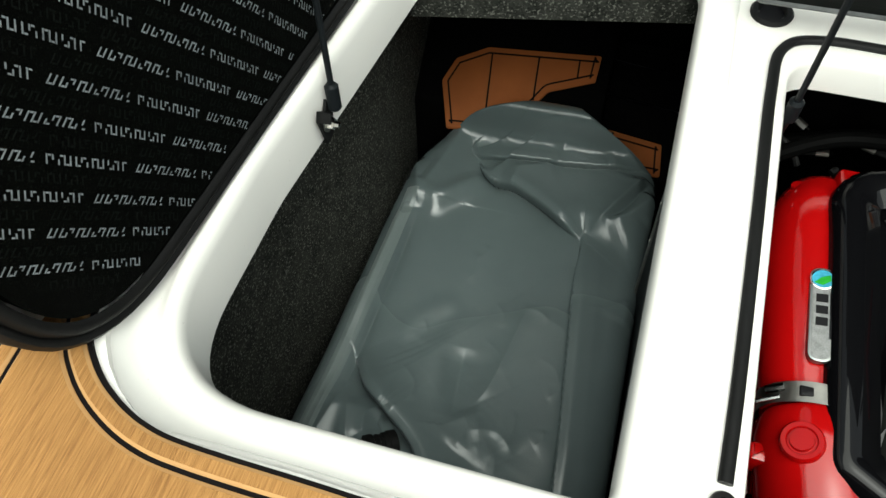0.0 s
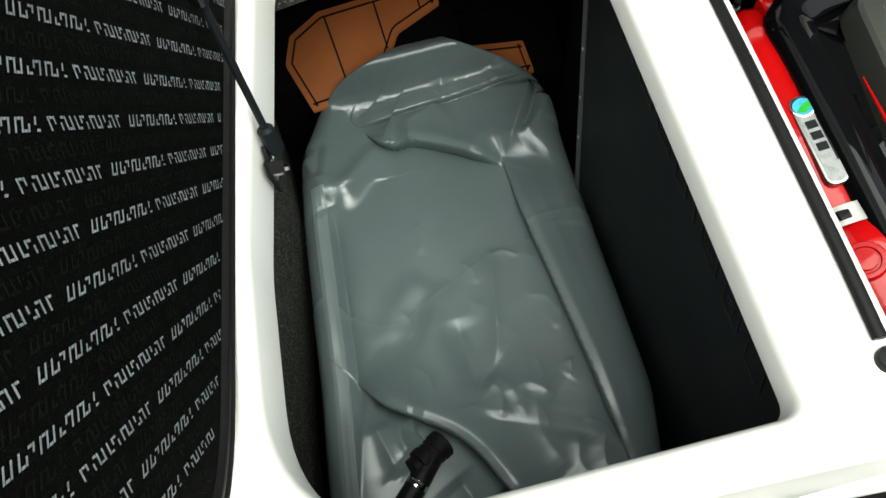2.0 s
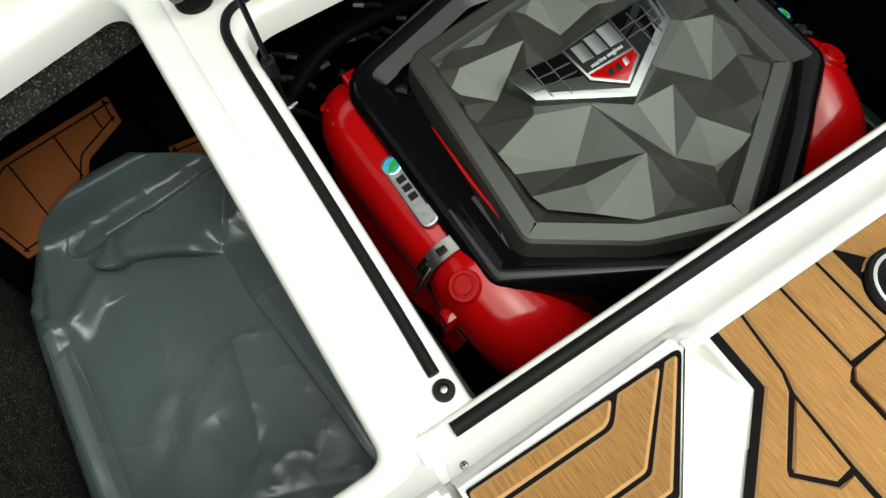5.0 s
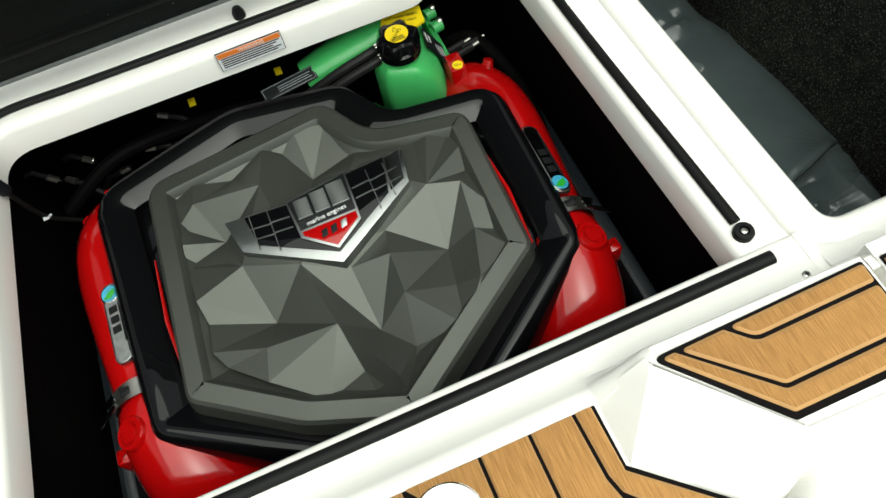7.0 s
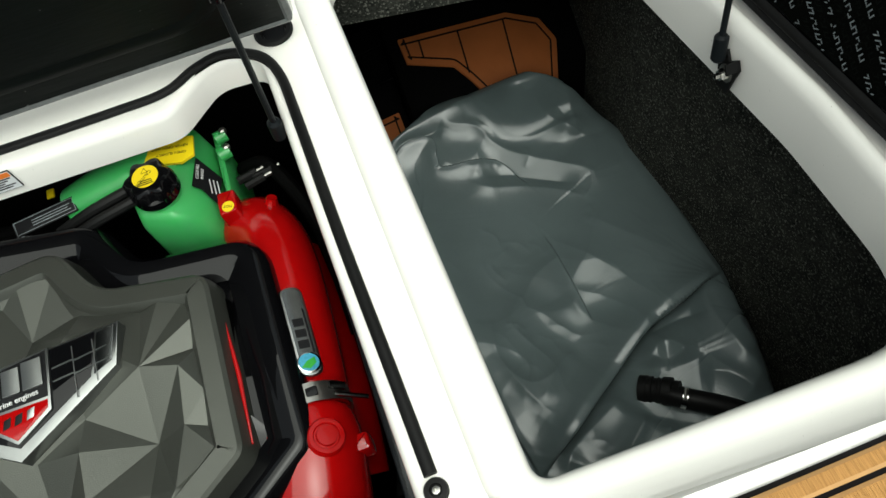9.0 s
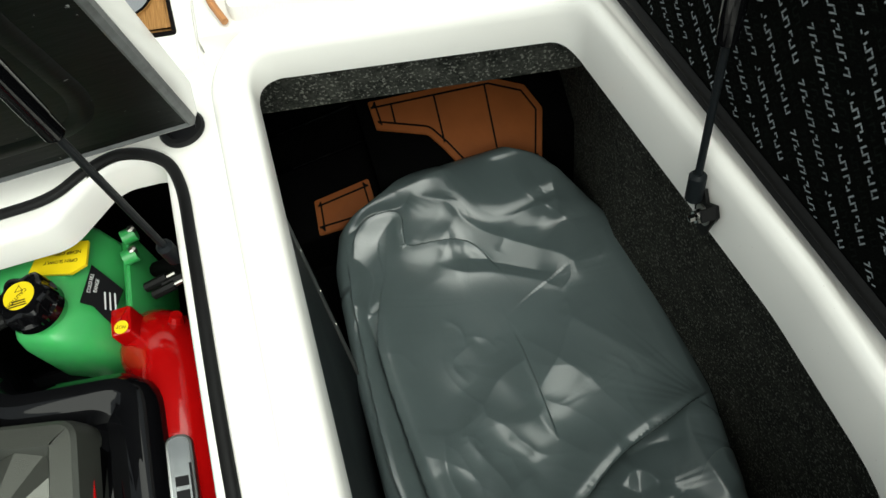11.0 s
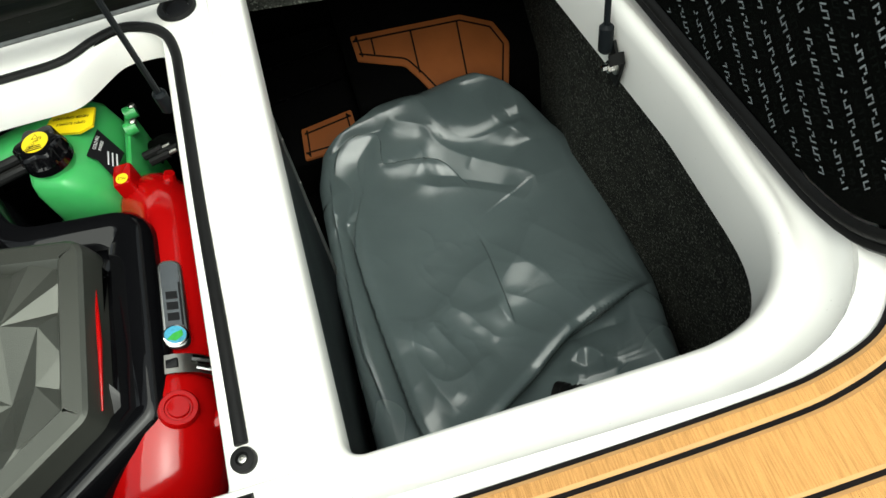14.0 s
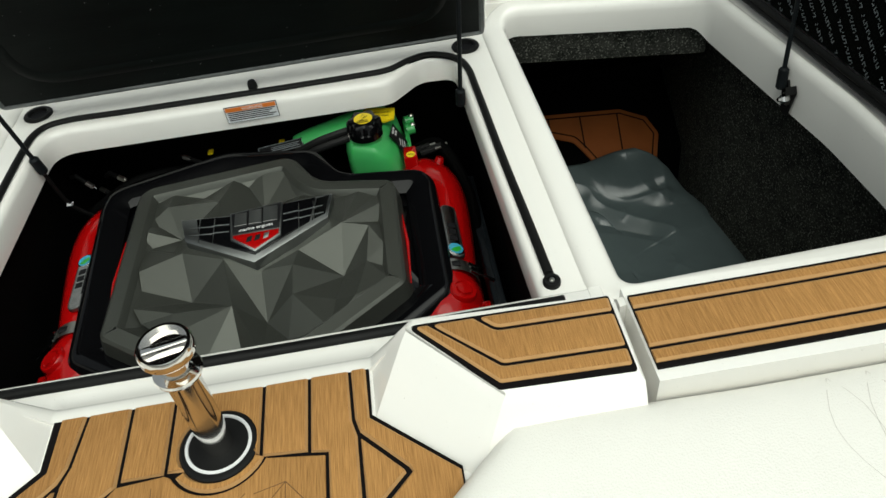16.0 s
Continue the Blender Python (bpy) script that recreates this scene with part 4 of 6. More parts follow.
PEAKS = {
    "A": (-0.143, 0.414, LO), "A2": (-0.166, 0.476, 0.004), "B": (-0.066, 0.457, HI), "C": (0.007, 0.457, LO), "D": (0.066, 0.432, 0.008), "E": (-0.126, 0.348, 0.010), "F": (-0.112, 0.265, LO), "G": (-0.050, 0.314, HI), "H": (0.017, 0.196, LO),
    "I": (0.075, 0.318, 0.004), "J": (0.068, 0.277, HI), "K": (0.146, 0.267, LO), "L": (0.154, 0.354, HI), "M": (0.066, 0.219, 0.010), "N": (-0.032, 0.214, 0.012), "P": (-0.023, 0.150, -0.016), "Q1": (0.052, 0.155, -0.020), "Q2": (0.122, 0.146, 0.004),
    "S": (0.200, 0.340, 0.012), "T": (0.168, 0.198, 0.008), "O": (0.012, 0.285, 0.004), "W": (-0.150, 0.372, -0.006), "X": (0.190, 0.270, 0.002), "Y": (-0.130, 0.225, 0.004), "Z": (0.018, 0.118, 0.006),
}
LINES = """A-A2 A-e28 A-B A-e27 A-W W-E W-e26 A2-e0 A2-e1 A2-B B-e2 B-e3 B-C C-e4 C-e5 C-e6 C-D D-e7 D-e8 E-e26 E-e25 E-F E-G F-G F-e25 F-e24 F-N G-O O-H G-H H-N H-M H-J H-Z I-O I-K I-J J-K J-M K-L K-Q2
K-T K-S K-X X-e14 X-S X-T L-e10 L-S L-e8 L-I S-e12 S-e13 T-e15 T-e16 T-Q2 Q2-e17 Q2-Q1 Q1-M Q1-tip M-T Z-tip Z-Q1 N-P P-tip N-Z P-e19 P-e20 F-Y Y-e21 Y-e22 Y-N F-e23""".split()
from mathutils.geometry import delaunay_2d_cdt
spots = {**RIM, **PEAKS}
names = list(spots)
ne = len(RIM)
pts = [Vector(spots[k][:2]) for k in names]
hts = [spots[k][2] for k in names]
seg = [(i, (i + 1) % ne) for i in range(ne)] + [tuple(names.index(k) for k in line.split("-")) for line in LINES]
res = delaunay_2d_cdt(pts, seg, [list(range(ne))], 1, 1e-5)
bm = bmesh.new()
vs = [bm.verts.new((p.x, p.y, cover_z(p.y, hts[o[0]] if o else -0.004) - 0.005)) for p, o in zip(res[0], res[3])]
for f in res[2]:
    bm.faces.new([vs[i] for i in f])
panel = epart("faceted_panel", bm, COVER_GREY, "satin grey panel moulded in sharp facets", smooth=False)
# red flash between border and shell
for x, a, b in ((0.2575, 0.225, 0.40), (-0.2475, 0.225, 0.43)):
    epart("red_flash", tube([(x, a, cover_z(a, -0.024)), (x + (0.004 if x > 0 else -0.004), (a + b) / 2, cover_z((a + b) / 2, -0.020)), (x, b, cover_z(b, -0.026))], [0.0012, 0.0032, 0.0012], 8), RED, "red accent strip")

# badge with wings
def badge_plate(pts, z0, z1, mat, name, label="", parent=None, bevel=0.001):
    poly = [Vector(p) for p in pts]
    area = sum(poly[i - 1].x * poly[i].y - poly[i].x * poly[i - 1].y for i in range(len(poly)))
    if area < 0:
        poly.reverse()
    return epart(name, slab(poly, z0 - 0.004, z1 + 0.007, bevel, zf=lambda x, y: cover_z(y)), mat, label, parent)


badge = badge_plate([(-0.128, 0.412), (-0.036, 0.404), (0.052, 0.414), (0.142, 0.418), (0.132, 0.362), (0.006, 0.286), (-0.116, 0.358)], -0.006, 0.013, SATIN, "badge", "satin chrome winged badge")


def bpart(pts, z0, z1, mat, name, label="", bevel=0.001):
    """A piece of the badge."""
    poly = [Vector(p) for p in pts]
    if sum(poly[i - 1].x * poly[i].y - poly[i].x * poly[i - 1].y for i in range(len(poly))) < 0:
        poly.reverse()
    return part(name, slab(poly, z0 - 0.004, z1 + 0.007, bevel, zf=lambda x, y: cover_z(y)), mat, badge, label)


bpart([(-0.100, 0.407), (-0.038, 0.401), (0.053, 0.411), (0.112, 0.414), (0.100, 0.358), (0.007, 0.302), (-0.092, 0.358)], 0.008, 0.0145, GLOSS, "wing", "gloss black winged field")
bpart([(0.114, 0.412), (0.137, 0.415), (0.128, 0.370), (0.104, 0.360)], 0.008, 0.0140, DARK_CHROME, "wing_tip", "darker chrome wing tip")
shield = bpart([(-0.039, 0.403), (0.054, 0.413), (0.051, 0.334), (0.008, 0.305), (-0.035, 0.340)], 0.008, 0.0185, SATIN, "shield", "satin chrome-edged shield")
bpart([(-0.036, 0.400), (0.051, 0.410), (0.049, 0.351), (-0.032, 0.351)], 0.014, 0.0192, INK, "shield_field", "black field")
bpart([(-0.031, 0.348), (0.048, 0.348), (0.0475, 0.337), (0.008, 0.3095), (-0.030, 0.3415)], 0.014, 0.0192, RED, "shield_field", "red field")
for k, (x0, w) in enumerate(((-0.029, 0.021), (-0.004, 0.022), (0.021, 0.025))):
    y0, y1 = 0.3665, 0.3965 + k * 0.003
    bars = [(0, 0, 1, 1)]
    for i, (a, b, c, d) in enumerate(bars):
        bpart([(x0 + w * a, y0 + (y1 - y0) * b), (x0 + w * c, y0 + (y1 - y0) * b), (x0 + w * c, y0 + (y1 - y0) * d), (x0 + w * a, y0 + (y1 - y0) * d)], 0.018, 0.0222 + i * 0.0001, SATIN, "emblem_bar", bevel=0.0008)
w = words("engine_words", "marine engines", 0.0098, INK_WHITE, badge, Matrix.Translation((0.0085, 0.3585, cover_z(0.3585, 0.0268))) @ Matrix.Rotation(radians(4), 4, "Z") @ Matrix.Rotation(math.atan(SLOPE), 4, "X"), 0.0004)
for a in ((-0.008, 0.335), (0.006, 0.336), (0.021, 0.338)):
    bpart([(a[0], a[1] - 0.008), (a[0] + 0.009, a[1] - 0.006), (a[0] + 0.011, a[1] + 0.006), (a[0] + 0.002, a[1] + 0.004)], 0.018, 0.0198, INK if a[0] < 0.01 else SATIN, "emblem_bar", bevel=0.0004)
for s, base in ((-1, (-0.040, 0.372)), (1, (0.055, 0.376))):
    for k in range(2):
        y = base[1] - 0.008 + k * 0.017
        part("wing_bar", tube([(base[0], y, cover_z(y, 0.0222)), (base[0] + s * 0.024, y + 0.002, cover_z(y, 0.0226)), (base[0] + s * 0.030, y + 0.0005, cover_z(y, 0.0226)), (base[0] + s * 0.070, y + 0.006, cover_z(y, 0.0222))], [0.0011, 0.0012, 0.0012, 0.0005], 6), SATIN, badge)
    for k in range(2):
        x = base[0] + s * (0.027 + k * 0.026)
        part("wing_bar", tube([(x, 0.338 + k * 0.012, cover_z(0.345, 0.0220)), (x, 0.405, cover_z(0.405, 0.0220))], 0.0007, 6), SATIN, badge)


# exhaust manifolds
def manifold(side):
    m = [0.335, -0.15]
    top = [(0.285, 0.600, -0.215), (0.30, 0.585, -0.185), (0.325, 0.54, -0.170), (0.333, 0.48, -0.168), (0.330, 0.40, -0.175), (0.322, 0.30, -0.186), (0.317, 0.27, -0.188)]
    drop = 0.018 if side > 0 else 0.004
    top = [(x, y, z - drop) for x, y, z in top]
    epart("exhaust_manifold", tube([(side * x, y, z) for x, y, z in smooth_path(top, 6)], [0.030 + min(i, 8) * 0.003 for i in range(37)], 24), RED, "red enamelled exhaust manifold")
    elbow = [(0.316, 0.262, -0.188), (0.312, 0.235, -0.190), (0.302, 0.19, -0.200), (0.288, 0.145, -0.222), (0.268, 0.118, -0.258), (0.238, 0.105, -0.315), (0.21, 0.10, -0.39)]
    epart("exhaust_elbow", tube([(side * x, y, z) for x, y, z in smooth_path(elbow, 6)], [0.054, 0.056, 0.058, 0.060, 0.062, 0.064] + [0.066 + min(i, 14) * 0.0008 for i in range(31)], 24), RED, "red enamelled exhaust elbow")
    # lower casting and boss
    epart("lower_casting", tube([(side * x, y, z) for x, y, z in smooth_path([(0.335, 0.58, -0.32), (0.345, 0.45, -0.33), (0.345, 0.30, -0.33), (0.335, 0.20, -0.35)], 5)], 0.045, 16), RED)
    epart("boss", turned([(0.024, -0.02), (0.024, 0.004), (0.022, 0.007), (0.017, 0.007), (0.0155, 0.0045), (0.0135, 0.0045), (0.0125, 0.009), (0.0, 0.0095)], 24, (side * 0.340, 0.207, -0.137), rot=Matrix.Rotation(radians(24) * side, 3, "Y")), RED)
    epart("lug", box(side * 0.372 - 0.014, side * 0.372 + 0.014, 0.186, 0.210, -0.21, -0.172, 0.006), RED)
    epart("lug", box(side * 0.292 - 0.014, side * 0.292 + 0.014, 0.565, 0.605, -0.19, -0.118, 0.005), RED)
    epart("lug", tube([(side * 0.345, 0.58, -0.16), (side * 0.352, 0.585, -0.145)], [0.012, 0.008], 10), RED)
    # band clamp
    ring = [(side * 0.3165 + 0.0595 * math.cos(t), 0.268, -0.188 + 0.0595 * math.sin(t)) for t in [2 * math.pi * k / 32 for k in range(32)]]
    cl = bmesh.new()
    loft([[(x, 0.255, z) for x, _, z in ring], [(x, 0.256, z + 0.0) for x, _, z in ring], [(x, 0.281, z) for x, _, z in ring], [(side * 0.3165 + (x - side * 0.3165) * 0.95, 0.281, -0.188 + (z + 0.188) * 0.95) for x, _, z in ring]], bm=cl)
    band = epart("band_clamp", cl, STEEL, "steel band clamp with brass rivets")
    for i, (dx, dy) in enumerate(((-0.010, 0.262), (-0.010, 0.274), (-0.022, 0.262), (-0.022, 0.274))):
        t = math.acos((dx) / 0.0595)
        epart("rivet", turned([(0.0042, -0.001), (0.0042, 0.0016), (0.003, 0.0024)], 10, (side * 0.3165 + dx * side, dy, -0.188 + 0.0595 * math.sin(t))), BRASS, parent=band)
    t = math.acos(0.016 / 0.0595)
    # a black block stands in for the shade in the slot
    epart("clamp_slot", box(side * 0.3345 - 0.011, side * 0.3345 + 0.011, 0.262, 0.274, -0.135, -0.1305, 0.001), INK, parent=band)
    epart("clamp_bolt", tube([(side * 0.362, 0.262, -0.150), (side * 0.400, 0.250, -0.172)], 0.0032, 8), DARK_CHROME, parent=band)
    epart("clamp_bolt", tube([(side * 0.358, 0.274, -0.146), (side * 0.376, 0.270, -0.158)], 0.0052, 8), DARK_CHROME, parent=band)
    # oval name badge on the pipe
    far = 0.41 if side < 0 else 0.315
    y0, y1 = (0.292, 0.422) if side > 0 else (0.306, 0.434)
    plate = [Vector((u, v)) for u, v in rounded([(-0.0135, y0), (0.0135, y0), (0.0135, y1), (-0.0135, y1)], [0.0135] * 4, 8)]
    cx = 0.344 if side > 0 else 0.327
    zf = lambda x, y: -0.1190 - drop + (y - 0.37) * 0.05
    tilt = lambda bmx: [setattr(v, "co", Vector((side * cx + v.co.x, v.co.y, v.co.z - side * v.co.x * (0.42 if side > 0 else 0.18)))) for v in bmx.verts] and bmx
    pl = epart("name_badge", tilt(slab(plate, -0.006, 0.0015, 0.001, zf=zf)), SATIN, "chrome oval badge with enamel disc")
    # right field darker, left paler: each side's reflection is put into the colour
    epart("badge_field", tilt(slab(grown(plate, -0.003), 0.0, 0.0022, zf=zf)), SILVER if side < 0 else DARK_CHROME, parent=pl)
    yc = y1 - 0.017 if side < 0 else y0 + 0.017
    disc = [Vector((0.0145 * math.cos(t), yc + 0.0145 * math.sin(t))) for t in [2 * math.pi * k / 24 for k in range(24)]]
    epart("badge_disc", tilt(slab(disc, 0.0, 0.0032, 0.0008, zf=zf)), CHROME, parent=pl)
    epart("badge_disc_field", tilt(slab(grown(disc, -0.002), 0.0, 0.0037, zf=zf)), BLUE, parent=pl)
    leaf = [Vector((p[0], yc + p[1])) for p in ((-0.010, -0.006), (0.0, -0.009), (0.009, -0.002), (0.008, 0.006), (-0.002, 0.002))]
    epart("badge_leaf", tilt(slab(leaf, 0.0, 0.0042, zf=zf)), LEAF, parent=pl)
    d = -1 if side < 0 else 1
    for k in range(3):
        ya = yc + d * (0.021 + k * 0.016)
        for q in ([(-0.0065, ya), (0.0065, ya), (0.0065, ya + d * 0.011), (-0.0065, ya + d * 0.011)],):
            q = [Vector(p) for p in q]
            if d < 0:
                q.reverse()
            epart("emblem_bar", tilt(slab(q, 0.0, 0.0030, zf=zf)), INK, parent=pl)
    q = [Vector(p) for p in ((0.0085, y0 + 0.03), (0.0105, y0 + 0.03), (0.0105, y1 - 0.035), (0.0085, y1 - 0.035))]
    epart("emblem_bar", tilt(slab(q, 0.0, 0.0028, zf=zf)), INK, parent=pl)


for s in (1, -1):
    manifold(s)
# block and hidden mass below the cover
epart("engine_block", box(-0.24, 0.24, 0.12, 0.60, -0.62, -0.20, 0.02), GLOSS, "black engine block")


# ---- engine bay fittings ----
def seal(points, label, r=0.0072):
    path = smooth_path(points, 10)
    t = thing("rubber_seal", label, "seal", (0, 0, 0), "weather seals")
    part("bulb", tube(path, r, 12, flat=0.75), RUBBER, t, "black hollow rubber bulb")
    part("foot", tube([p - Vector((0, 0, r * 0.72)) for p in path], r * 0.92, 8, flat=0.22), RUBBER, t, "flat black rubber foot")
    # black discs on both ends stand in for the shade inside the bulb
    for a, b in ((path[1], path[0]), (path[-2], path[-1])):
        d = (b - a).normalized()
        part("end_shade", tube([b - d * 0.001, b + d * 0.0003], r * 0.5, 10, flat=0.75), INK, t, "black disc for the shade in the bulb's end")


seal([(0.4555, 0.088, 0.004), (0.451, 0.20, 0.004), (0.443, 0.38, 0.004), (0.437, 0.58, 0.004), (0.432, 0.665, 0.004), (0.412, 0.712, 0.004), (0.365, 0.737, 0.004), (0.322, 0.728, 0.004), (0.275, 0.703, 0.004), (0.20, 0.699, 0.004), (0.0, 0.700, 0.004), (-0.25, 0.704, 0.004), (-0.375, 0.706, 0.004), (-0.425, 0.680, 0.004), (-0.437, 0.60, 0.004), (-0.443, 0.40, 0.004), (-0.450, 0.20, 0.004), (-0.4555, 0.092, 0.004)], "black rubber weather seal round the engine bay")
seal([(-0.472, 0.030, 0.011), (-0.2, 0.029, 0.011), (0.1, 0.028, 0.011), (0.463, 0.029, 0.011)], "black rubber weather seal along the near coaming", 0.0085)
for s in (1, -1):
    b = thing("rubber_bumper", "small round black rubber bumper screwed to the white deck", "bumper", (0.456 * s, 0.072, 0), "rubber bumpers")
    part("bumper", turned([(0.0125, 0), (0.0128, 0.006), (0.0115, 0.009), (0.0065, 0.0095), (0.0055, 0.006), (0.0, 0.006)], 24), RUBBER, b)
    part("screw", turned([(0.0042, 0.006), (0.004, 0.0085), (0.002, 0.009), (0.0015, 0.0075), (0.0, 0.0075)], 12), STEEL, b, "steel screw")
    g = thing("hinge_grommet", "round black rubber grommet with a black disc for its opening", "grommet", (0.442 * s, 0.750, 0), "grommets")
    part("ring", turned([(0.028, -0.002), (0.029, 0.003), (0.026, 0.006), (0.020, 0.006), (0.017, 0.002), (0.016, -0.004)], 28), RUBBER, g)
    # nothing is cut here: a black disc stands in for the shade inside
    part("dark_disc", turned([(0.0165, 0.0008), (0.0, 0.0012)], 20), INK, g)
    for dx, dy, z in ((0.482 * s, -0.006, 0.0128),):
        sc = thing("deck_screw", "small cross-head steel screw in white gelcoat", "screw", (dx, dy, z), "deck screws")
        part("head", turned([(0.0046, -0.001), (0.0046, 0.0006), (0.0034, 0.0014), (0.0, 0.0016)], 14), STEEL, sc)
        # raised black bars stand in for the shaded cross recess
        part("slot", box(-0.003, 0.003, -0.0006, 0.0006, 0.0012, 0.0022), INK, sc)
        part("slot", box(-0.0006, 0.0006, -0.003, 0.003, 0.0012, 0.0023), INK, sc)
k = thing("latch_pin", "small black latch knob on the far rim of the bay", "latch", (0.0, 0.724, 0.0))
part("knob", turned([(0.010, 0), (0.010, 0.008), (0.007, 0.016), (0.0, 0.018)], 16), RUBBER, k)

# open hatch lid over the engine bay
lid = thing("engine_hatch", "open engine hatch lid with scuffed black underside and white edges", "hatch lid", (0, 0.706, 0.046))
plate = rounded([(-0.478, 0.0), (0.478, 0.0), (0.478, 0.66), (-0.478, 0.66)], [0.012, 0.012, 0.05, 0.05], 6)
SCUFF = speckled(material("scuffed_black_liner", (0.004, 0.0058, 0.0052), 0.5, spec=0.12, vary=0.5, scale=5, bump=0.15, bump_scale=30, stretch=(1, 5, 1)), (0.30, 0.31, 0.30), 110.0, 0.262)
rings = [[(p.x, p.y, z) for p in grown(plate, d)] for d, z in ((-0.022, 0.0), (-0.010, 0.001), (-0.006, -0.004), (-0.004, -0.006))]
part("liner", loft(rings, cap_first=True), SCUFF, lid, "black scuffed underside")
inner = rounded([(-0.40, 0.06), (0.40, 0.06), (0.40, 0.58), (-0.40, 0.58)], [0.08] * 4, 8)
part("recess_bead", loft([[(p.x, p.y, z) for p in grown(inner, d)] for d, z in ((0.012, 0.0002), (0.004, 0.003), (-0.004, 0.003), (-0.012, 0.0002))]), SCUFF, lid)
rings = [[(p.x, p.y, z) for p in grown(plate, d)] for d, z in ((-0.005, -0.004), (0.0, -0.006), (0.003, -0.012), (0.003, -0.05), (-0.004, -0.058))]
part("panel", loft(rings, cap_last=True), GELCOAT, lid, "white gelcoat lid panel")
part("gasket", loft([[(p.x, p.y, z) for p in grown(plate, d)] for d, z in ((-0.012, 0.0005), (-0.008, 0.0035), (-0.002, 0.001), (0.0, -0.005))]), material("worn_grey_edge", (0.10, 0.105, 0.105), 0.5, vary=0.4, scale=80), lid, "worn grey edge strip")
lid.matrix_basis = Matrix.Translation((0, 0.706, 0.046)) @ Matrix.Rotation(radians(105), 4, "X")
for s in (1, -1):
    gas_strut((0.405 * s, 0.588, -0.018), (0.428 * s, 0.535, 0.46), (-s, 0, 0), "black gas strut holding the engine hatch open", share=0.52, bracket=False)
tagged(finish("cable", tube(smooth_path([(-0.405, 0.588, -0.03), (-0.400, 0.60, -0.12), (-0.37, 0.62, -0.19), (-0.33, 0.63, -0.28)]), 0.004, 8), RUBBER), "thin black cable hanging in the engine bay", "cable")
tagged(finish("cable_tie", tube([(-0.404, 0.596, -0.118), (-0.396, 0.598, -0.122), (-0.388, 0.592, -0.112)], [0.005, 0.003, 0.0015], 6), PAPER), "white cable tie round a black cable", "cable tie")

# warning label on the far face
lab = thing("warning_label", "orange and white printed warning label on the white bay wall", "label", (-0.005, 0.6655, -0.019))
lm = lambda bm: [setattr(v, "co", Vector((v.co.x, -v.co.z, v.co.y))) for v in bm.verts] and bm
part("sheet", lm(box(-0.051, 0.051, -0.017, 0.017, -0.001, 0.0012)), PAPER, lab)
part("border", lm(box(-0.052, 0.052, -0.018, 0.018, -0.001, 0.0008)), INK, lab)
part("band", lm(box(-0.050, 0.050, 0.0075, 0.0165, 0.0, 0.0018)), ORANGE, lab, "orange heading band")
words("heading", "WARNING", 0.0085, INK_WHITE, lab, Matrix.Translation((0.004, -0.0022, 0.0118)) @ Matrix.Rotation(radians(90), 4, "X"))
for r in range(5):
    part("text_line", lm(box(-0.047, 0.047 - (r % 3) * 0.006, 0.004 - r * 0.0042, 0.006 - r * 0.0042, 0.0, 0.0016)), INK, lab)

# stringers, pump and loose fittings low in the bay
for s in (1, -1):
    st = thing("stringer", "black painted stringer beam along the engine bay wall", "beam", (0.41 * s, 0.3, -0.25), "stringers")
    part("beam", box(-0.012, 0.012, -0.26, 0.34, -0.06, 0.0, 0.004), material("black_satin_paint", (0.014, 0.018, 0.022), 0.35, spec=0.4, vary=0.3, scale=12, bump=0.1), st)
p = thing("bilge_pump", "small black bilge pump with brass ring fitting in the engine bay", "pump", (0.37, 0.13, -0.40))
part("housing", box(-0.03, 0.03, -0.03, 0.03, -0.04, 0.04, 0.008), GLOSS, p)
part("cap", turned([(0.014, 0.04), (0.014, 0.046), (0.005, 0.05)], 14), STEEL, p)
part("fitting", turned([(0.009, -0.006), (0.009, 0.004), (0.012, 0.005), (0.0165, 0.004), (0.0165, -0.008)], 20, (0.040, 0.09, 0.10)), BRASS, p, "tarnished brass ring fitting")
part("fitting_bar", box(0.0385, 0.0415, 0.080, 0.100, 0.100, 0.103, 0.0005), BRASS, p, "brass bar across the ring")
part("fitting_stem", tube([(0.040, 0.09, 0.094), (0.03, 0.07, 0.04), (0.01, 0.02, 0.02)], 0.010, 10), RUBBER, p)
part("conduit", tube(smooth_path([(-0.10, 0.0, 0.20), (-0.085, -0.02, 0.14), (-0.09, -0.03, 0.06)]), 0.009, 10), RUBBER, p)
rnd = random.Random(11)
for i in range(9):
    x, y, z = -0.40 + 0.033 * i + rnd.uniform(-0.01, 0.01), 0.70 + rnd.uniform(-0.05, 0.05), -0.17 + rnd.uniform(-0.05, 0.02)
    h = thing("hose_fitting", "small steel and black hose fitting behind the engine", "fitting", (x, y, z), "hose fittings")
    d = Vector((rnd.uniform(-1, 1), rnd.uniform(-0.6, 0.6), rnd.uniform(-0.2, 0.3))).normalized()
    part("nut", tube([d * -0.012, d * 0.006], [0.006, 0.006], 6), STEEL, h)
    part("tail", tube([d * 0.004, d * 0.03, d * 0.05 + Vector((0, 0, -0.02))], 0.005, 8), RUBBER, h)
    part("tip", tube([d * -0.018, d * -0.012], [0.0035, 0.0035], 8), CHROME, h)
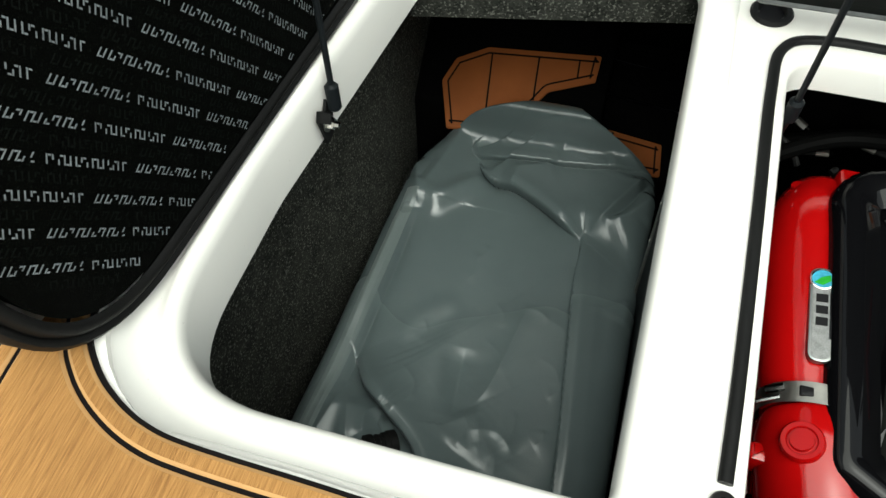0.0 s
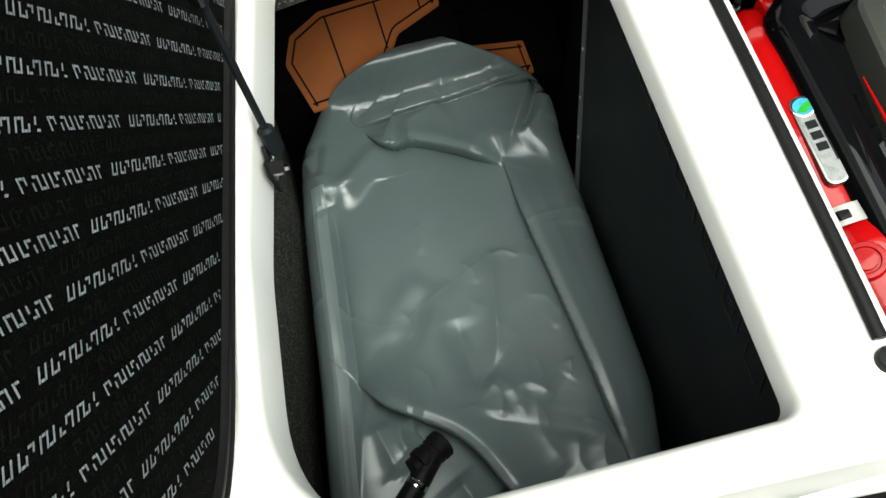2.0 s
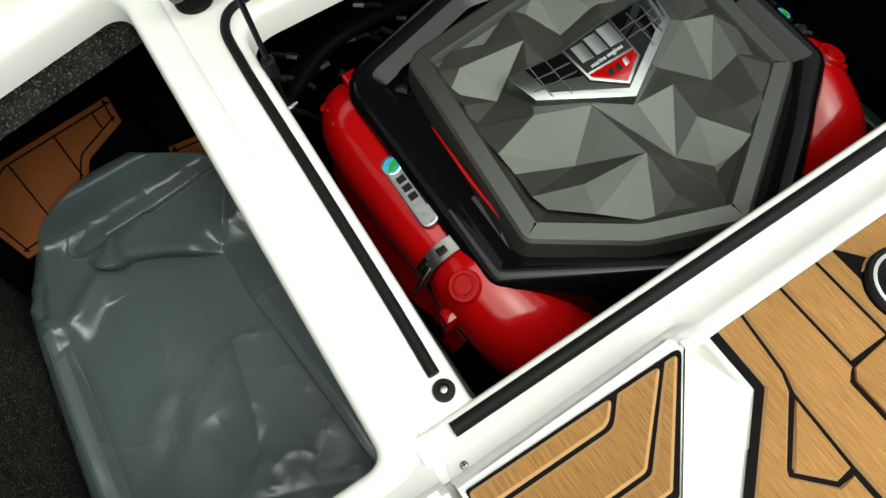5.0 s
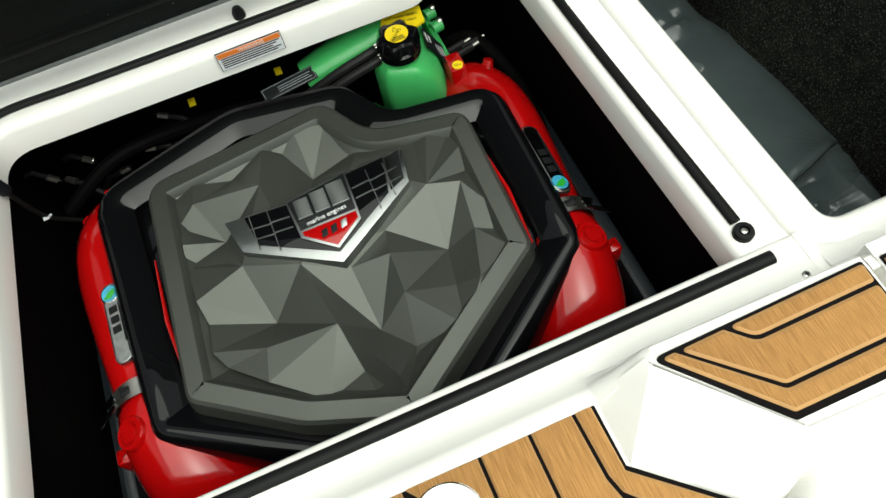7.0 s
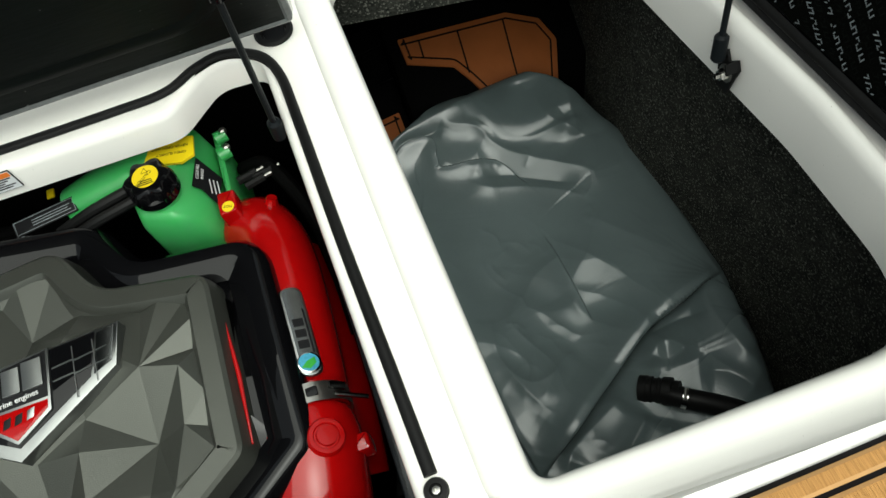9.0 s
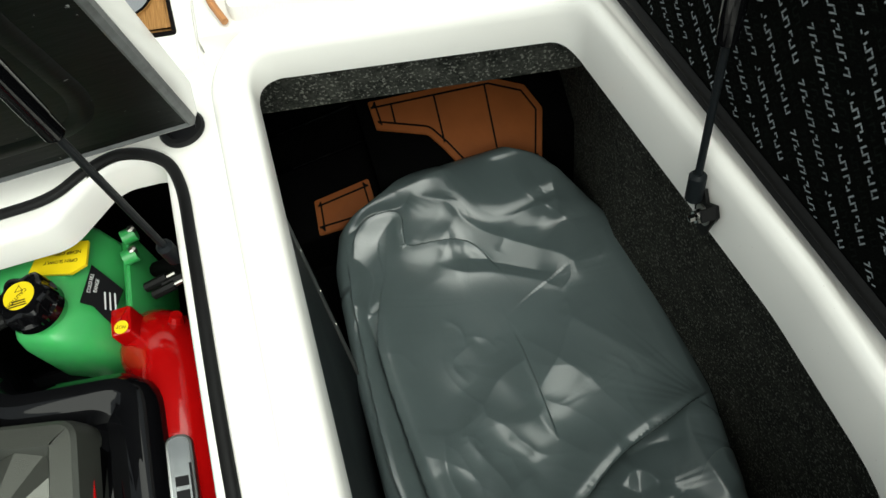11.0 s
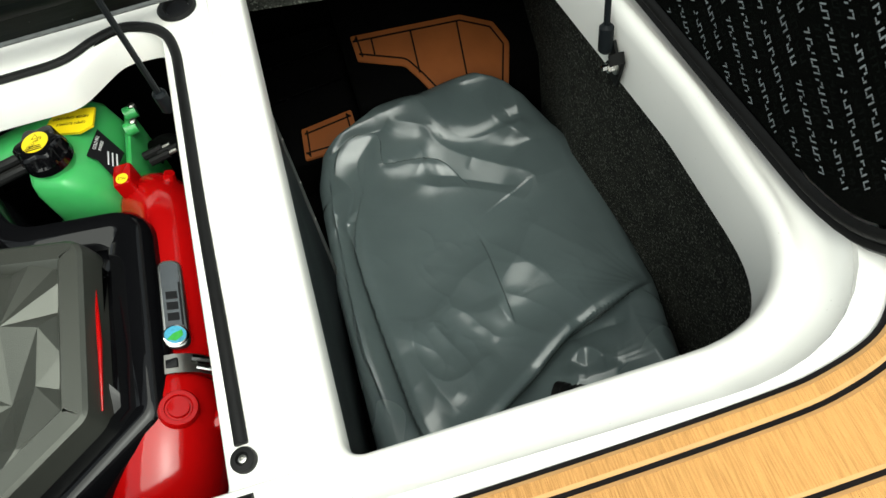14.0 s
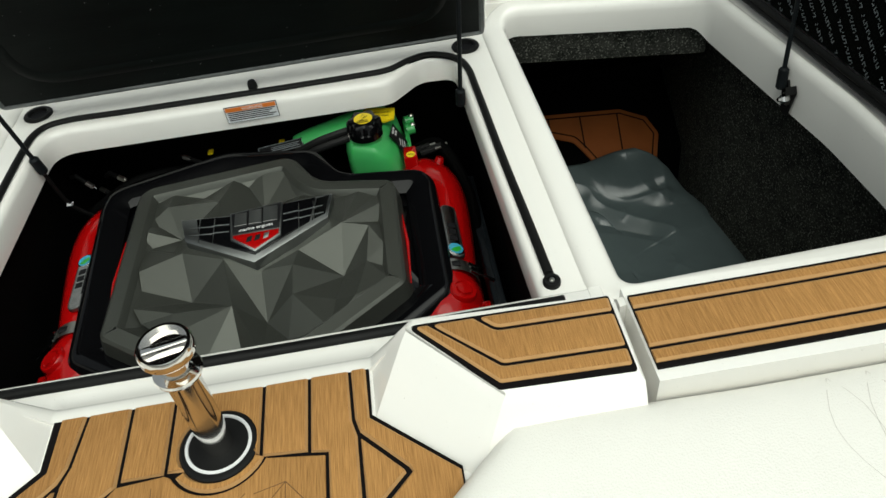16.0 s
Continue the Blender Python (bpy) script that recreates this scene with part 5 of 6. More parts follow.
# black hoses, coloured darker still for the shade behind the engine
for i, pts in enumerate(([(-0.40, 0.66, -0.20), (-0.28, 0.70, -0.16), (-0.10, 0.72, -0.18), (0.06, 0.71, -0.20)], [(-0.38, 0.74, -0.24), (-0.2, 0.76, -0.20), (0.0, 0.75, -0.24), (0.3, 0.72, -0.25)], [(0.31, 0.70, -0.20), (0.36, 0.66, -0.17), (0.40, 0.55, -0.22), (0.40, 0.4, -0.3)], [(-0.37, 0.22, -0.33), (-0.40, 0.30, -0.30), (-0.40, 0.45, -0.32), (-0.38, 0.6, -0.3)])):
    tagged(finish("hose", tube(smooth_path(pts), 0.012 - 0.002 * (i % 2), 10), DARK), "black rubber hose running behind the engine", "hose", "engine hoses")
for x, y in ((-0.14, 0.745), (0.018, 0.74)):
    tagged(finish("wire_tag", box(x - 0.006, x + 0.006, y - 0.005, y + 0.012, -0.155, -0.152, 0.001), YELLOW), "small yellow wire tag behind the engine", "tag", "wire tags")
for x, y in ((0.325, 0.655), (0.335, 0.64), (0.35, 0.65)):
    c = thing("connector", "black cable connector with bright pins behind the engine", "connector", (x, y, -0.17), "connectors")
    part("body", tube([(-0.02, 0, 0), (0.012, 0.004, 0.004)], 0.007, 8), RUBBER, c)
    part("pin", tube([(0.012, 0.004, 0.004), (0.024, 0.006, 0.005)], 0.0035, 8), STEEL, c)
# maker's plate behind the cover
mp = thing("rating_plate", "black rating plate with thin white border behind the engine cover", "plate", (0.028, 0.668, -0.115))
part("sheet", box(-0.048, 0.048, -0.012, 0.012, -0.002, 0.0, 0.0005), INK, mp)
for a in ((-0.046, 0.046, 0.0095, 0.0103), (-0.046, 0.046, -0.0103, -0.0095), (-0.046, -0.0452, -0.0103, 0.0103), (0.0452, 0.046, -0.0103, 0.0103), (-0.02, 0.04, 0.003, 0.0042), (-0.02, 0.036, -0.001, 0.0002), (-0.02, 0.04, -0.005, -0.0038)):
    part("print_line", box(*a, 0.0, 0.0004), PRINT, mp)
mp.matrix_basis = mp.matrix_basis @ Matrix.Rotation(radians(20), 4, "X") @ Matrix.Rotation(radians(6), 4, "Z")

# coolant reservoir
res = thing("coolant_reservoir", "green translucent plastic coolant reservoir with black screw cap", "reservoir", (0.24, 0.63, -0.16))
RI = Matrix.Translation((-0.24, -0.63, 0.16))


def rpart(name, bm, mat, label=""):
    ob = part(name, bm, mat, res, label)
    ob.matrix_parent_inverse = RI
    return ob


tank = rounded([(0.172, 0.580), (0.232, 0.553), (0.246, 0.600), (0.252, 0.735), (0.215, 0.745), (0.184, 0.67), (0.164, 0.62)], [0.02, 0.02, 0.05, 0.02, 0.03, 0.03, 0.02], 6)
slant = lambda x, z: x + max(0.0, min(1.0, (x - 0.21) / 0.03)) * min(0.042, max(0.0, -0.086 - z) * 0.8)
rings = [[(slant(p.x, z), p.y, z) for p in grown(tank, d)] for d, z in ((-0.03, -0.33), (-0.004, -0.31), (0.0, -0.24), (-0.004, -0.225), (0.0, -0.21), (0.0, -0.115), (-0.004, -0.095), (-0.009, -0.087), (-0.014, -0.084))]
rpart("tank", loft(rings, cap_first=True, cap_last=True), GREEN, "green translucent tank")
rpart("flange", box(0.288, 0.298, 0.600, 0.740, -0.30, -0.142, 0.003), GREEN)
arm = smooth_path([(0.215, 0.70, -0.105), (0.16, 0.695, -0.115), (0.10, 0.692, -0.125), (0.058, 0.690, -0.135)], 6)
rpart("arm", tube(arm, [0.040 - 0.0006 * i for i in range(len(arm))], 18, flat=0.7), GREEN)
rpart("neck", turned([(0.030, -0.09), (0.030, -0.062)], 24, (0.212, 0.610, 0)), GREEN)
cap = bmesh.new()
rings = []
for r, z, lobed in ((0.031, -0.078, 0), (0.0345, -0.075, 0), (0.0345, -0.062, 0), (0.033, -0.060, 1), (0.031, -0.044, 1), (0.027, -0.040, 1), (0.021, -0.0395, 0)):
    rings.append([(0.212 + (r + lobed * 0.0035 * math.cos(6 * t)) * math.cos(t), 0.610 + (r + lobed * 0.0035 * math.cos(6 * t)) * math.sin(t), z) for t in [2 * math.pi * k / 60 for k in range(60)]])
rpart("cap", loft(rings, cap_first=True, cap_last=True), GLOSS, "black lobed screw cap")
rpart("cap_label", turned([(0.0185, -0.0398), (0.0185, -0.0388)], 28, (0.212, 0.610, 0)), YELLOW, "round yellow caution label")
w = words("caution_text", "CAUTION", 0.0068, INK, res, Matrix.Translation((0.209, 0.607, -0.0385)) @ Matrix.Rotation(radians(-140), 4, "Z"), 0.0002)
w.matrix_parent_inverse = RI
tri = [Vector((0.212 + 0.006 * math.cos(radians(a)), 0.6185 + 0.006 * math.sin(radians(a)))) for a in (90, 210, 330)]
rpart("caution_sign", loft([[(p.x, p.y, -0.0387) for p in grown(tri, d)] for d in (0.0, -0.0016)]), INK)
for k in range(3):
    rpart("text_line", box(0.200 + k * 0.002, 0.222 - k * 0.001, 0.5955 + k * 0.0032, 0.5970 + k * 0.0032, -0.0388, -0.0384), INK)
yl = [Vector(p) for p in ((0.197, 0.665), (0.252, 0.648), (0.272, 0.655), (0.276, 0.690), (0.215, 0.705))]
rpart("caution_sheet", slab(yl, -0.083, -0.0785), YELLOW, "yellow caution label")
for i, tx in enumerate(("NEVER OPEN HOT", "OPEN SLOWLY")):
    w = words("caution_text", tx, 0.0066, INK, res, Matrix.Translation((0.240, 0.682 - i * 0.012, -0.0780)) @ Matrix.Rotation(radians(168), 4, "Z"), 0.0002)
    w.matrix_parent_inverse = RI
face = lambda x: -0.0815 - 1.25 * (x - 0.25)
cl = [Vector(p) for p in ((0.257, 0.610), (0.266, 0.608), (0.279, 0.586), (0.291, 0.639), (0.267, 0.669))]
rpart("fill_label", slab(cl, -0.002, 0.0012, zf=lambda x, y: face(x)), INK, "black cold fill label")
flat = Matrix.Rotation(radians(51), 4, "Y") @ Matrix.Rotation(radians(78), 4, "Z")
for i, tx in enumerate(("COLD FILL", "RANGE")):
    w = words("fill_text", tx, 0.0064, INK_WHITE, res, Matrix.Translation((0.266 + i * 0.0045, 0.640 - i * 0.003, face(0.266 + i * 0.0045) + 0.0022)) @ flat, 0.0002)
    w.matrix_parent_inverse = RI
for k in range(3):
    x = 0.276 + k * 0.004
    rpart("text_line", slab([Vector(p) for p in ((x, 0.604), (x + 0.0012, 0.604), (x + 0.0012, 0.630), (x, 0.630))], 0.0, 0.0018, zf=lambda a, b: face(a)), INK_WHITE)
for y in (0.690, 0.724):
    rpart("ear", tube([(0.292, y, -0.14), (0.310, y + 0.004, -0.14)], 0.011, 12), GREEN)
    rpart("ear_bolt", turned([(0.006, -0.162), (0.006, -0.156), (0.003, -0.154)], 6, (0.308, y + 0.004, 0.028)), STEEL, "steel bolt")
for dy, z in ((0.0, -0.075), (-0.016, -0.082)):
    rpart("hose", tube(smooth_path([(0.188, 0.632 + dy, z), (0.16, 0.625 + dy, z), (0.11, 0.622 + dy, z - 0.01), (0.05, 0.63 + dy, z - 0.04)]), 0.008, 10), RUBBER)
    rpart("hose_clip", tube([(0.182, 0.631 + dy, z), (0.176, 0.630 + dy, z)], 0.0095, 14), CHROME)
hs = thing("hot_sticker", "small oval yellow sticker on the red manifold lug", "sticker", (0.293, 0.575, -0.1175))
part("disc", turned([(0.009, -0.001), (0.009, 0.0004)], 18), YELLOW, hs)
words("hot_text", "HOT", 0.006, INK, hs, Matrix.Translation((0, 0, 0.0006)) @ Matrix.Rotation(radians(160), 4, "Z"), 0.0002)


# ---- foam teak ----
def bevelled(poly, z0, z1, zf, parent, mat, edge=0.0032):
    """A foam board with a pale, slanting cut edge."""
    poly = [Vector(p[:2]) for p in poly]
    top = grown(poly, -edge)
    # points that the inset turns over fall back on their neighbour
    for i in range(len(top)):
        if (top[i] - top[i - 1]).dot(poly[i] - poly[i - 1]) <= 0:
            top[i] = top[i - 1].copy()
    rim = [p for i, p in enumerate(top) if (p - top[i - 1]).length > 0.0002]
    h = lambda p, z: (p[0], p[1], z + zf(p[0], p[1]))
    bm = filled(rim, [], lambda x, y: z1 + zf(x, y))
    loft([[h(p, z0) for p in rim], [h(p, z1 - 0.0001) for p in rim]], bm=bm)
    ob = part("board", bm, mat, parent, smooth=False)
    part("cut_edge", loft([[h(p, z0) for p in poly], [h(p, z0 + (z1 - z0) * 0.45) for p in poly], [h(p, z1 - 0.0002) for p in top]]), TEAK_EDGE, ob, "pale cut edge of the foam", smooth=False)
    return ob


def teak_panel(outline, boards, label, zf, at_z=0.0, thick=0.006, mat=None):
    """A black foam backing with separate tan boards on it."""
    t = thing("teak_panel", label, "foam decking", (0, 0, 0), "foam decking panels")
    part("backing", slab(outline, at_z - 0.002, at_z + thick * 0.45, zf=zf), FOAM_BLACK, t, "black foam backing")
    for b in boards:
        bevelled(b, at_z + thick * 0.3, at_z + thick, zf, t, mat or TEAK)
    return t


V = lambda pts: [Vector(p) for p in pts]
for s in (1, -1):
    # inner strip with the slanted end
    o = mirrored(rounded([(0.252, -0.040), (0.344, -0.144), (0.4985, -0.1435), (0.4985, -0.0335)], [0.006, 0.006, 0.003, 0.003], 4), s)
    b1 = mirrored(rounded([(0.337, -0.0415), (0.356, -0.0605), (0.496, -0.0575), (0.497, -0.037)], [0.004, 0.02, 0.004, 0.004], 6), s)
    b2 = mirrored(rounded([(0.281, -0.0435), (0.354, -0.1115), (0.4955, -0.1095), (0.496, -0.0620), (0.354, -0.065), (0.331, -0.042)], [0.004, 0.012, 0.004, 0.004, 0.02, 0.004], 5), s)
    b3 = mirrored(rounded([(0.261, -0.044), (0.346, -0.137), (0.495, -0.1365), (0.4955, -0.1140), (0.352, -0.1160), (0.276, -0.0435)], [0.004, 0.006, 0.004, 0.004, 0.012, 0.004], 5), s)
    b1, b2, b3 = [list(reversed(b)) if sum(b[i - 1].x * b[i].y - b[i].x * b[i - 1].y for i in range(len(b))) < 0 else b for b in (b1, b2, b3)]
    o = list(reversed(o)) if sum(o[i - 1].x * o[i].y - o[i].x * o[i - 1].y for i in range(len(o))) < 0 else o
    teak_panel(o, (b1, b2, b3), "tan foam teak pad with black seams on the white ledge", lambda x, y: strip_z(x, y), thick=0.006)
    # long strip that wraps round the locker
    base = grown(OPENING, 0.0)
    inner = [v.to_2d() for v in smooth_path([(0.522, -0.036, 0), (0.75, -0.034, 0), (0.90, -0.030, 0), (0.96, -0.024, 0), (1.015, -0.008, 0), (1.050, 0.022, 0), (1.074, 0.064, 0), (1.082, 0.13, 0), (1.076, 0.30, 0), (1.060, 0.60, 0), (1.045, 0.98, 0)], 5)]
    if s < 0:
        # this side's strip is drawn closer to the lip, to fit the camera's view
        inner = [v.to_2d() for v in smooth_path([(0.522, -0.031, 0), (0.75, -0.020, 0), (0.90, -0.017, 0), (0.956, -0.011, 0), (1.0, 0.006, 0), (1.034, 0.030, 0), (1.058, 0.062, 0), (1.068, 0.12, 0), (1.068, 0.30, 0), (1.057, 0.60, 0), (1.045, 0.98, 0)], 5)]
    outer = [v.to_2d() for v in smooth_path([(0.522, -0.1435, 0), (0.75, -0.1415, 0), (0.95, -0.138, 0), (1.04, -0.134, 0), (1.09, -0.122, 0), (1.122, -0.10, 0), (1.135, -0.05, 0), (1.140, 0.10, 0), (1.142, 0.30, 0), (1.142, 0.60, 0), (1.142, 0.98, 0)], 5)]
    def shifted(line, d):
        res = []
        for i in range(len(line)):
            t = (line[min(i + 1, len(line) - 1)] - line[max(i - 1, 0)]).normalized()
            res.append(line[i] + Vector((t.y, -t.x)) * d)
        return res
    t = thing("teak_panel", "long tan foam teak strip with black seams round the locker", "foam decking", (0, 0, 0), "foam decking panels")
    def band(la, lb, heights, nm, mat, parent, label=""):
        rows = []
        for p, q in zip(la, lb):
            rows.append([(s * (p.x + (q.x - p.x) * k), p.y + (q.y - p.y) * k, strip_z(p.x, p.y) + z) for k, z in heights])
        return part(nm, loft(rows, closed=True, cap_first=True, cap_last=True), mat, parent, label, smooth=False)
    def strip(la, lb):
        ta, tb = shifted(la, 0.0032), shifted(lb, -0.0032)
        ob = band(ta, tb, ((0, 0.0), (0, 0.005), (1, 0.005), (1, 0.0)), "board", TEAK, t)
        for p, q in ((la, ta), (lb, tb)):
            band(p, q, ((0, 0.0), (0, 0.0026), (1, 0.0048), (1, 0.0)), "cut_edge", TEAK_EDGE, ob, "pale cut edge of the foam")
    band(inner, outer, ((0, -0.006), (0, 0.0012), (1, 0.0012), (1, -0.006)), "backing", FOAM_BLACK, t, "black foam backing")
    strip(shifted(inner, 0.0045), shifted(inner, 0.022))
    strip(shifted(inner, 0.0265), shifted(outer, -0.028))
    strip(shifted(outer, -0.0235), shifted(outer, -0.006))

# boarding platform pad
P = thing("teak_panel", "tan foam teak pad with black seams round a tow pylon", "foam decking", (0, 0, 0), "foam decking panels")
half = V([(0.0, -0.041), (0.195, -0.041), (0.195, -0.110), (0.29, -0.194), (0.29, -0.52), (0.0, -0.52)])
out = [Vector((-p.x, p.y)) for p in (half[1:5])] + list(reversed(half[1:5]))
out = list(reversed(out)) if sum(out[i - 1].x * out[i].y - out[i].x * out[i - 1].y for i in range(len(out))) < 0 else out
part("backing", slab(out, 0.026, 0.0325), FOAM_BLACK, P, "black foam backing")
RC = Vector((0.016, -0.116))
def ccw(q):
    return list(reversed(q)) if sum(q[i - 1].x * q[i].y - q[i].x * q[i - 1].y for i in range(len(q))) < 0 else q
def arc(r, a0, a1, k=12):
    return [RC + Vector((math.cos(radians(a0 + (a1 - a0) * i / k)), math.sin(radians(a0 + (a1 - a0) * i / k)))) * r for i in range(k + 1)]
plat_boards = []
for x0, x1, low in ((-0.095, -0.046, -0.1425), (0.067, 0.119, -0.1405)):
    plat_boards.append(V([(x0, low - (0.004 if x0 < -0.12 else 0)), (x1, low + (0.0 if x0 < 0 else -0.004)), (x1, -0.044), (x0, -0.044)]))
# ring round the pylon and the boards cut by it
plat_boards.append(arc(0.0585, 215, 335, 16) + list(reversed(arc(0.047, 215, 335, 16))))
plat_boards.append(arc(0.047, 140, 215, 8) + V([(-0.042, -0.141), (-0.042, -0.044), (-0.020, -0.044)]))
plat_boards.append(V([(-0.016, -0.044), (0.063, -0.044), (0.063, -0.138)]) + list(reversed(arc(0.047, 335 - 360, 128, 16))))
plat_boards.append(V([(0.123, -0.044), (0.169, -0.044), (0.171, -0.114), (0.1765, -0.135), (0.178, -0.217), (0.178, -0.50), (0.143, -0.50), (0.143, -0.149), (0.123, -0.146)]))
plat_boards.append(V([(0.173, -0.044), (0.191, -0.044), (0.192, -0.114), (0.288, -0.198), (0.288, -0.50), (0.183, -0.50), (0.183, -0.224), (0.203, -0.224), (0.235, -0.191), (0.232, -0.185), (0.180, -0.131), (0.175, -0.112)]))
plat_boards.append(V([(0.1805, -0.140), (0.226, -0.186), (0.228, -0.191), (0.200, -0.219), (0.1825, -0.217)]))
LEFT = lambda q: [Vector((0.006 - p[0], p[1])) for p in q]
plat_boards.append(LEFT([(0.160, -0.044), (0.191, -0.044), (0.192, -0.114), (0.288, -0.198), (0.288, -0.50), (0.183, -0.50), (0.183, -0.224), (0.203, -0.224), (0.235, -0.191), (0.232, -0.185), (0.176, -0.131), (0.168, -0.112)]))
plat_boards.append(LEFT([(0.1765, -0.140), (0.226, -0.186), (0.228, -0.191), (0.200, -0.219), (0.1805, -0.217)]))
plat_boards.append(V([(-0.099, -0.044), (-0.150, -0.044), (-0.158, -0.113), (-0.166, -0.135), (-0.170, -0.217), (-0.170, -0.50), (-0.113, -0.50), (-0.113, -0.158), (-0.103, -0.150), (-0.099, -0.148)]))
for b in plat_boards:
    bevelled(ccw(b), 0.030, 0.0365, lambda x, y: 0.0, P, TEAK, 0.0026)
field = V([(-0.107, -0.160), (-0.098, -0.1495), (-0.044, -0.1455)]) + arc(0.0625, 212, 334, 16) + V([(0.073, -0.1445), (0.139, -0.154), (0.139, -0.50), (-0.109, -0.50)])
part("embossed_board", slab(ccw(field), 0.030, 0.0365, 0.0018), TEAK, P, "tan pad with cut triangle pattern")
rnd = random.Random(3)
hubs = [(-0.055, -0.185), (0.02, -0.215), (0.095, -0.178), (0.07, -0.26), (-0.06, -0.28), (0.01, -0.33), (0.1, -0.35), (-0.07, -0.40)]
bm = bmesh.new()
for hx, hy in hubs:
    for k in range(8):
        a = k * 0.785 + rnd.uniform(-0.25, 0.25)
        ln = rnd.uniform(0.025, 0.05)
        ex, ey = hx + math.cos(a) * ln, hy + math.sin(a) * ln
        if not (-0.10 < ex < 0.13 and ey < -0.158) or math.hypot(ex - RC.x, ey - RC.y) < 0.066:
            continue
        tube([(hx, hy, 0.0365), (ex, ey, 0.0365)], 0.0005, 4, bm=bm)
part("cut_lines", bm, material("cut_line", (0.16, 0.08, 0.03), 0.8, vary=0.2), P, "fine cut lines")["kind"] = "stuff"

# tow pylon
py = thing("tow_pylon", "polished steel pull-up tow pylon with slotted cap", "tow pylon", (0.016, -0.117, 0.03))
part("socket", turned([(0.046, 0.0), (0.046, 0.006), (0.043, 0.0085), (0.037, 0.0085)], 40), RUBBER, py, "black socket rim")
part("socket_liner", turned([(0.038, 0.002), (0.0385, 0.0095), (0.035, 0.0102), (0.033, 0.004), (0.030, -0.004)], 40), INK_WHITE, py, "worn white liner ring")
# flat near-black disc for the shade down in the socket
part("well_shade", turned([(0.033, 0.0035), (0.0, 0.004)], 30), DARK, py)
part("tube", turned([(0.0175, 0.002), (0.0178, 0.02), (0.0178, 0.148), (0.019, 0.150)], 36), CHROME, py)
part("flange", turned([(0.0175, 0.148), (0.0245, 0.150), (0.0255, 0.153), (0.0245, 0.156), (0.0165, 0.158), (0.0155, 0.162), (0.0155, 0.180)], 36), CHROME, py)
part("cap", turned([(0.0155, 0.178), (0.0265, 0.182), (0.0282, 0.185), (0.0282, 0.194), (0.0262, 0.1975), (0.0232, 0.1975), (0.0225, 0.190), (0.0, 0.190)], 40), CHROME, py, "chrome cap with recessed grip")
part("grip", slab(rounded([(-0.0235, -0.006), (0.0235, -0.006), (0.0235, 0.004), (-0.0235, 0.004)], [0.004] * 4, 4), 0.188, 0.1965, 0.002), CHROME, py)
py.matrix_basis = py.matrix_basis @ Matrix.Rotation(radians(2), 4, "Y") @ Matrix.Rotation(radians(14), 4, "Z")


# ---- upholstery ----
def edge_y(x):
    a = abs(x)
    return -0.160 if a > 0.352 else -0.160 - (0.352 - a) * 0.92


def cushion_z(x, y):
    v = edge_y(x) - y
    a = abs(x)
    roll = 0.030 * (1 - math.exp(-v / 0.012))
    return 0.036 + roll - 0.10 * max(0.0, v - 0.06) ** 1.3 - 0.004 * math.cos(a * 9) + 0.0012 * noise.noise(Vector((a * 9, y * 9, 1)))


def cushion(side, x0, x1, label):
    c = thing("seat_cushion", label, "cushion", (0, 0, 0), "seat cushions")
    rows = []
    for i in range(41):
        x = x0 + (x1 - x0) * i / 40
        e = min(i, 40 - i) / 40 * (x1 - x0)
        dip = 0.02 * math.exp(-e / 0.008)
        rows.append([(side * x, edge_y(x) - 0.7 * (j / 40) ** 1.6 - 0.001, cushion_z(x, edge_y(x) - 0.7 * (j / 40) ** 1.6) - dip) for j in range(41)])
    part("cover", loft(rows, closed=False), VINYL, c, angle=80)
    return c


STITCH = material("grey_stitching", (0.55, 0.52, 0.48), 0.7)
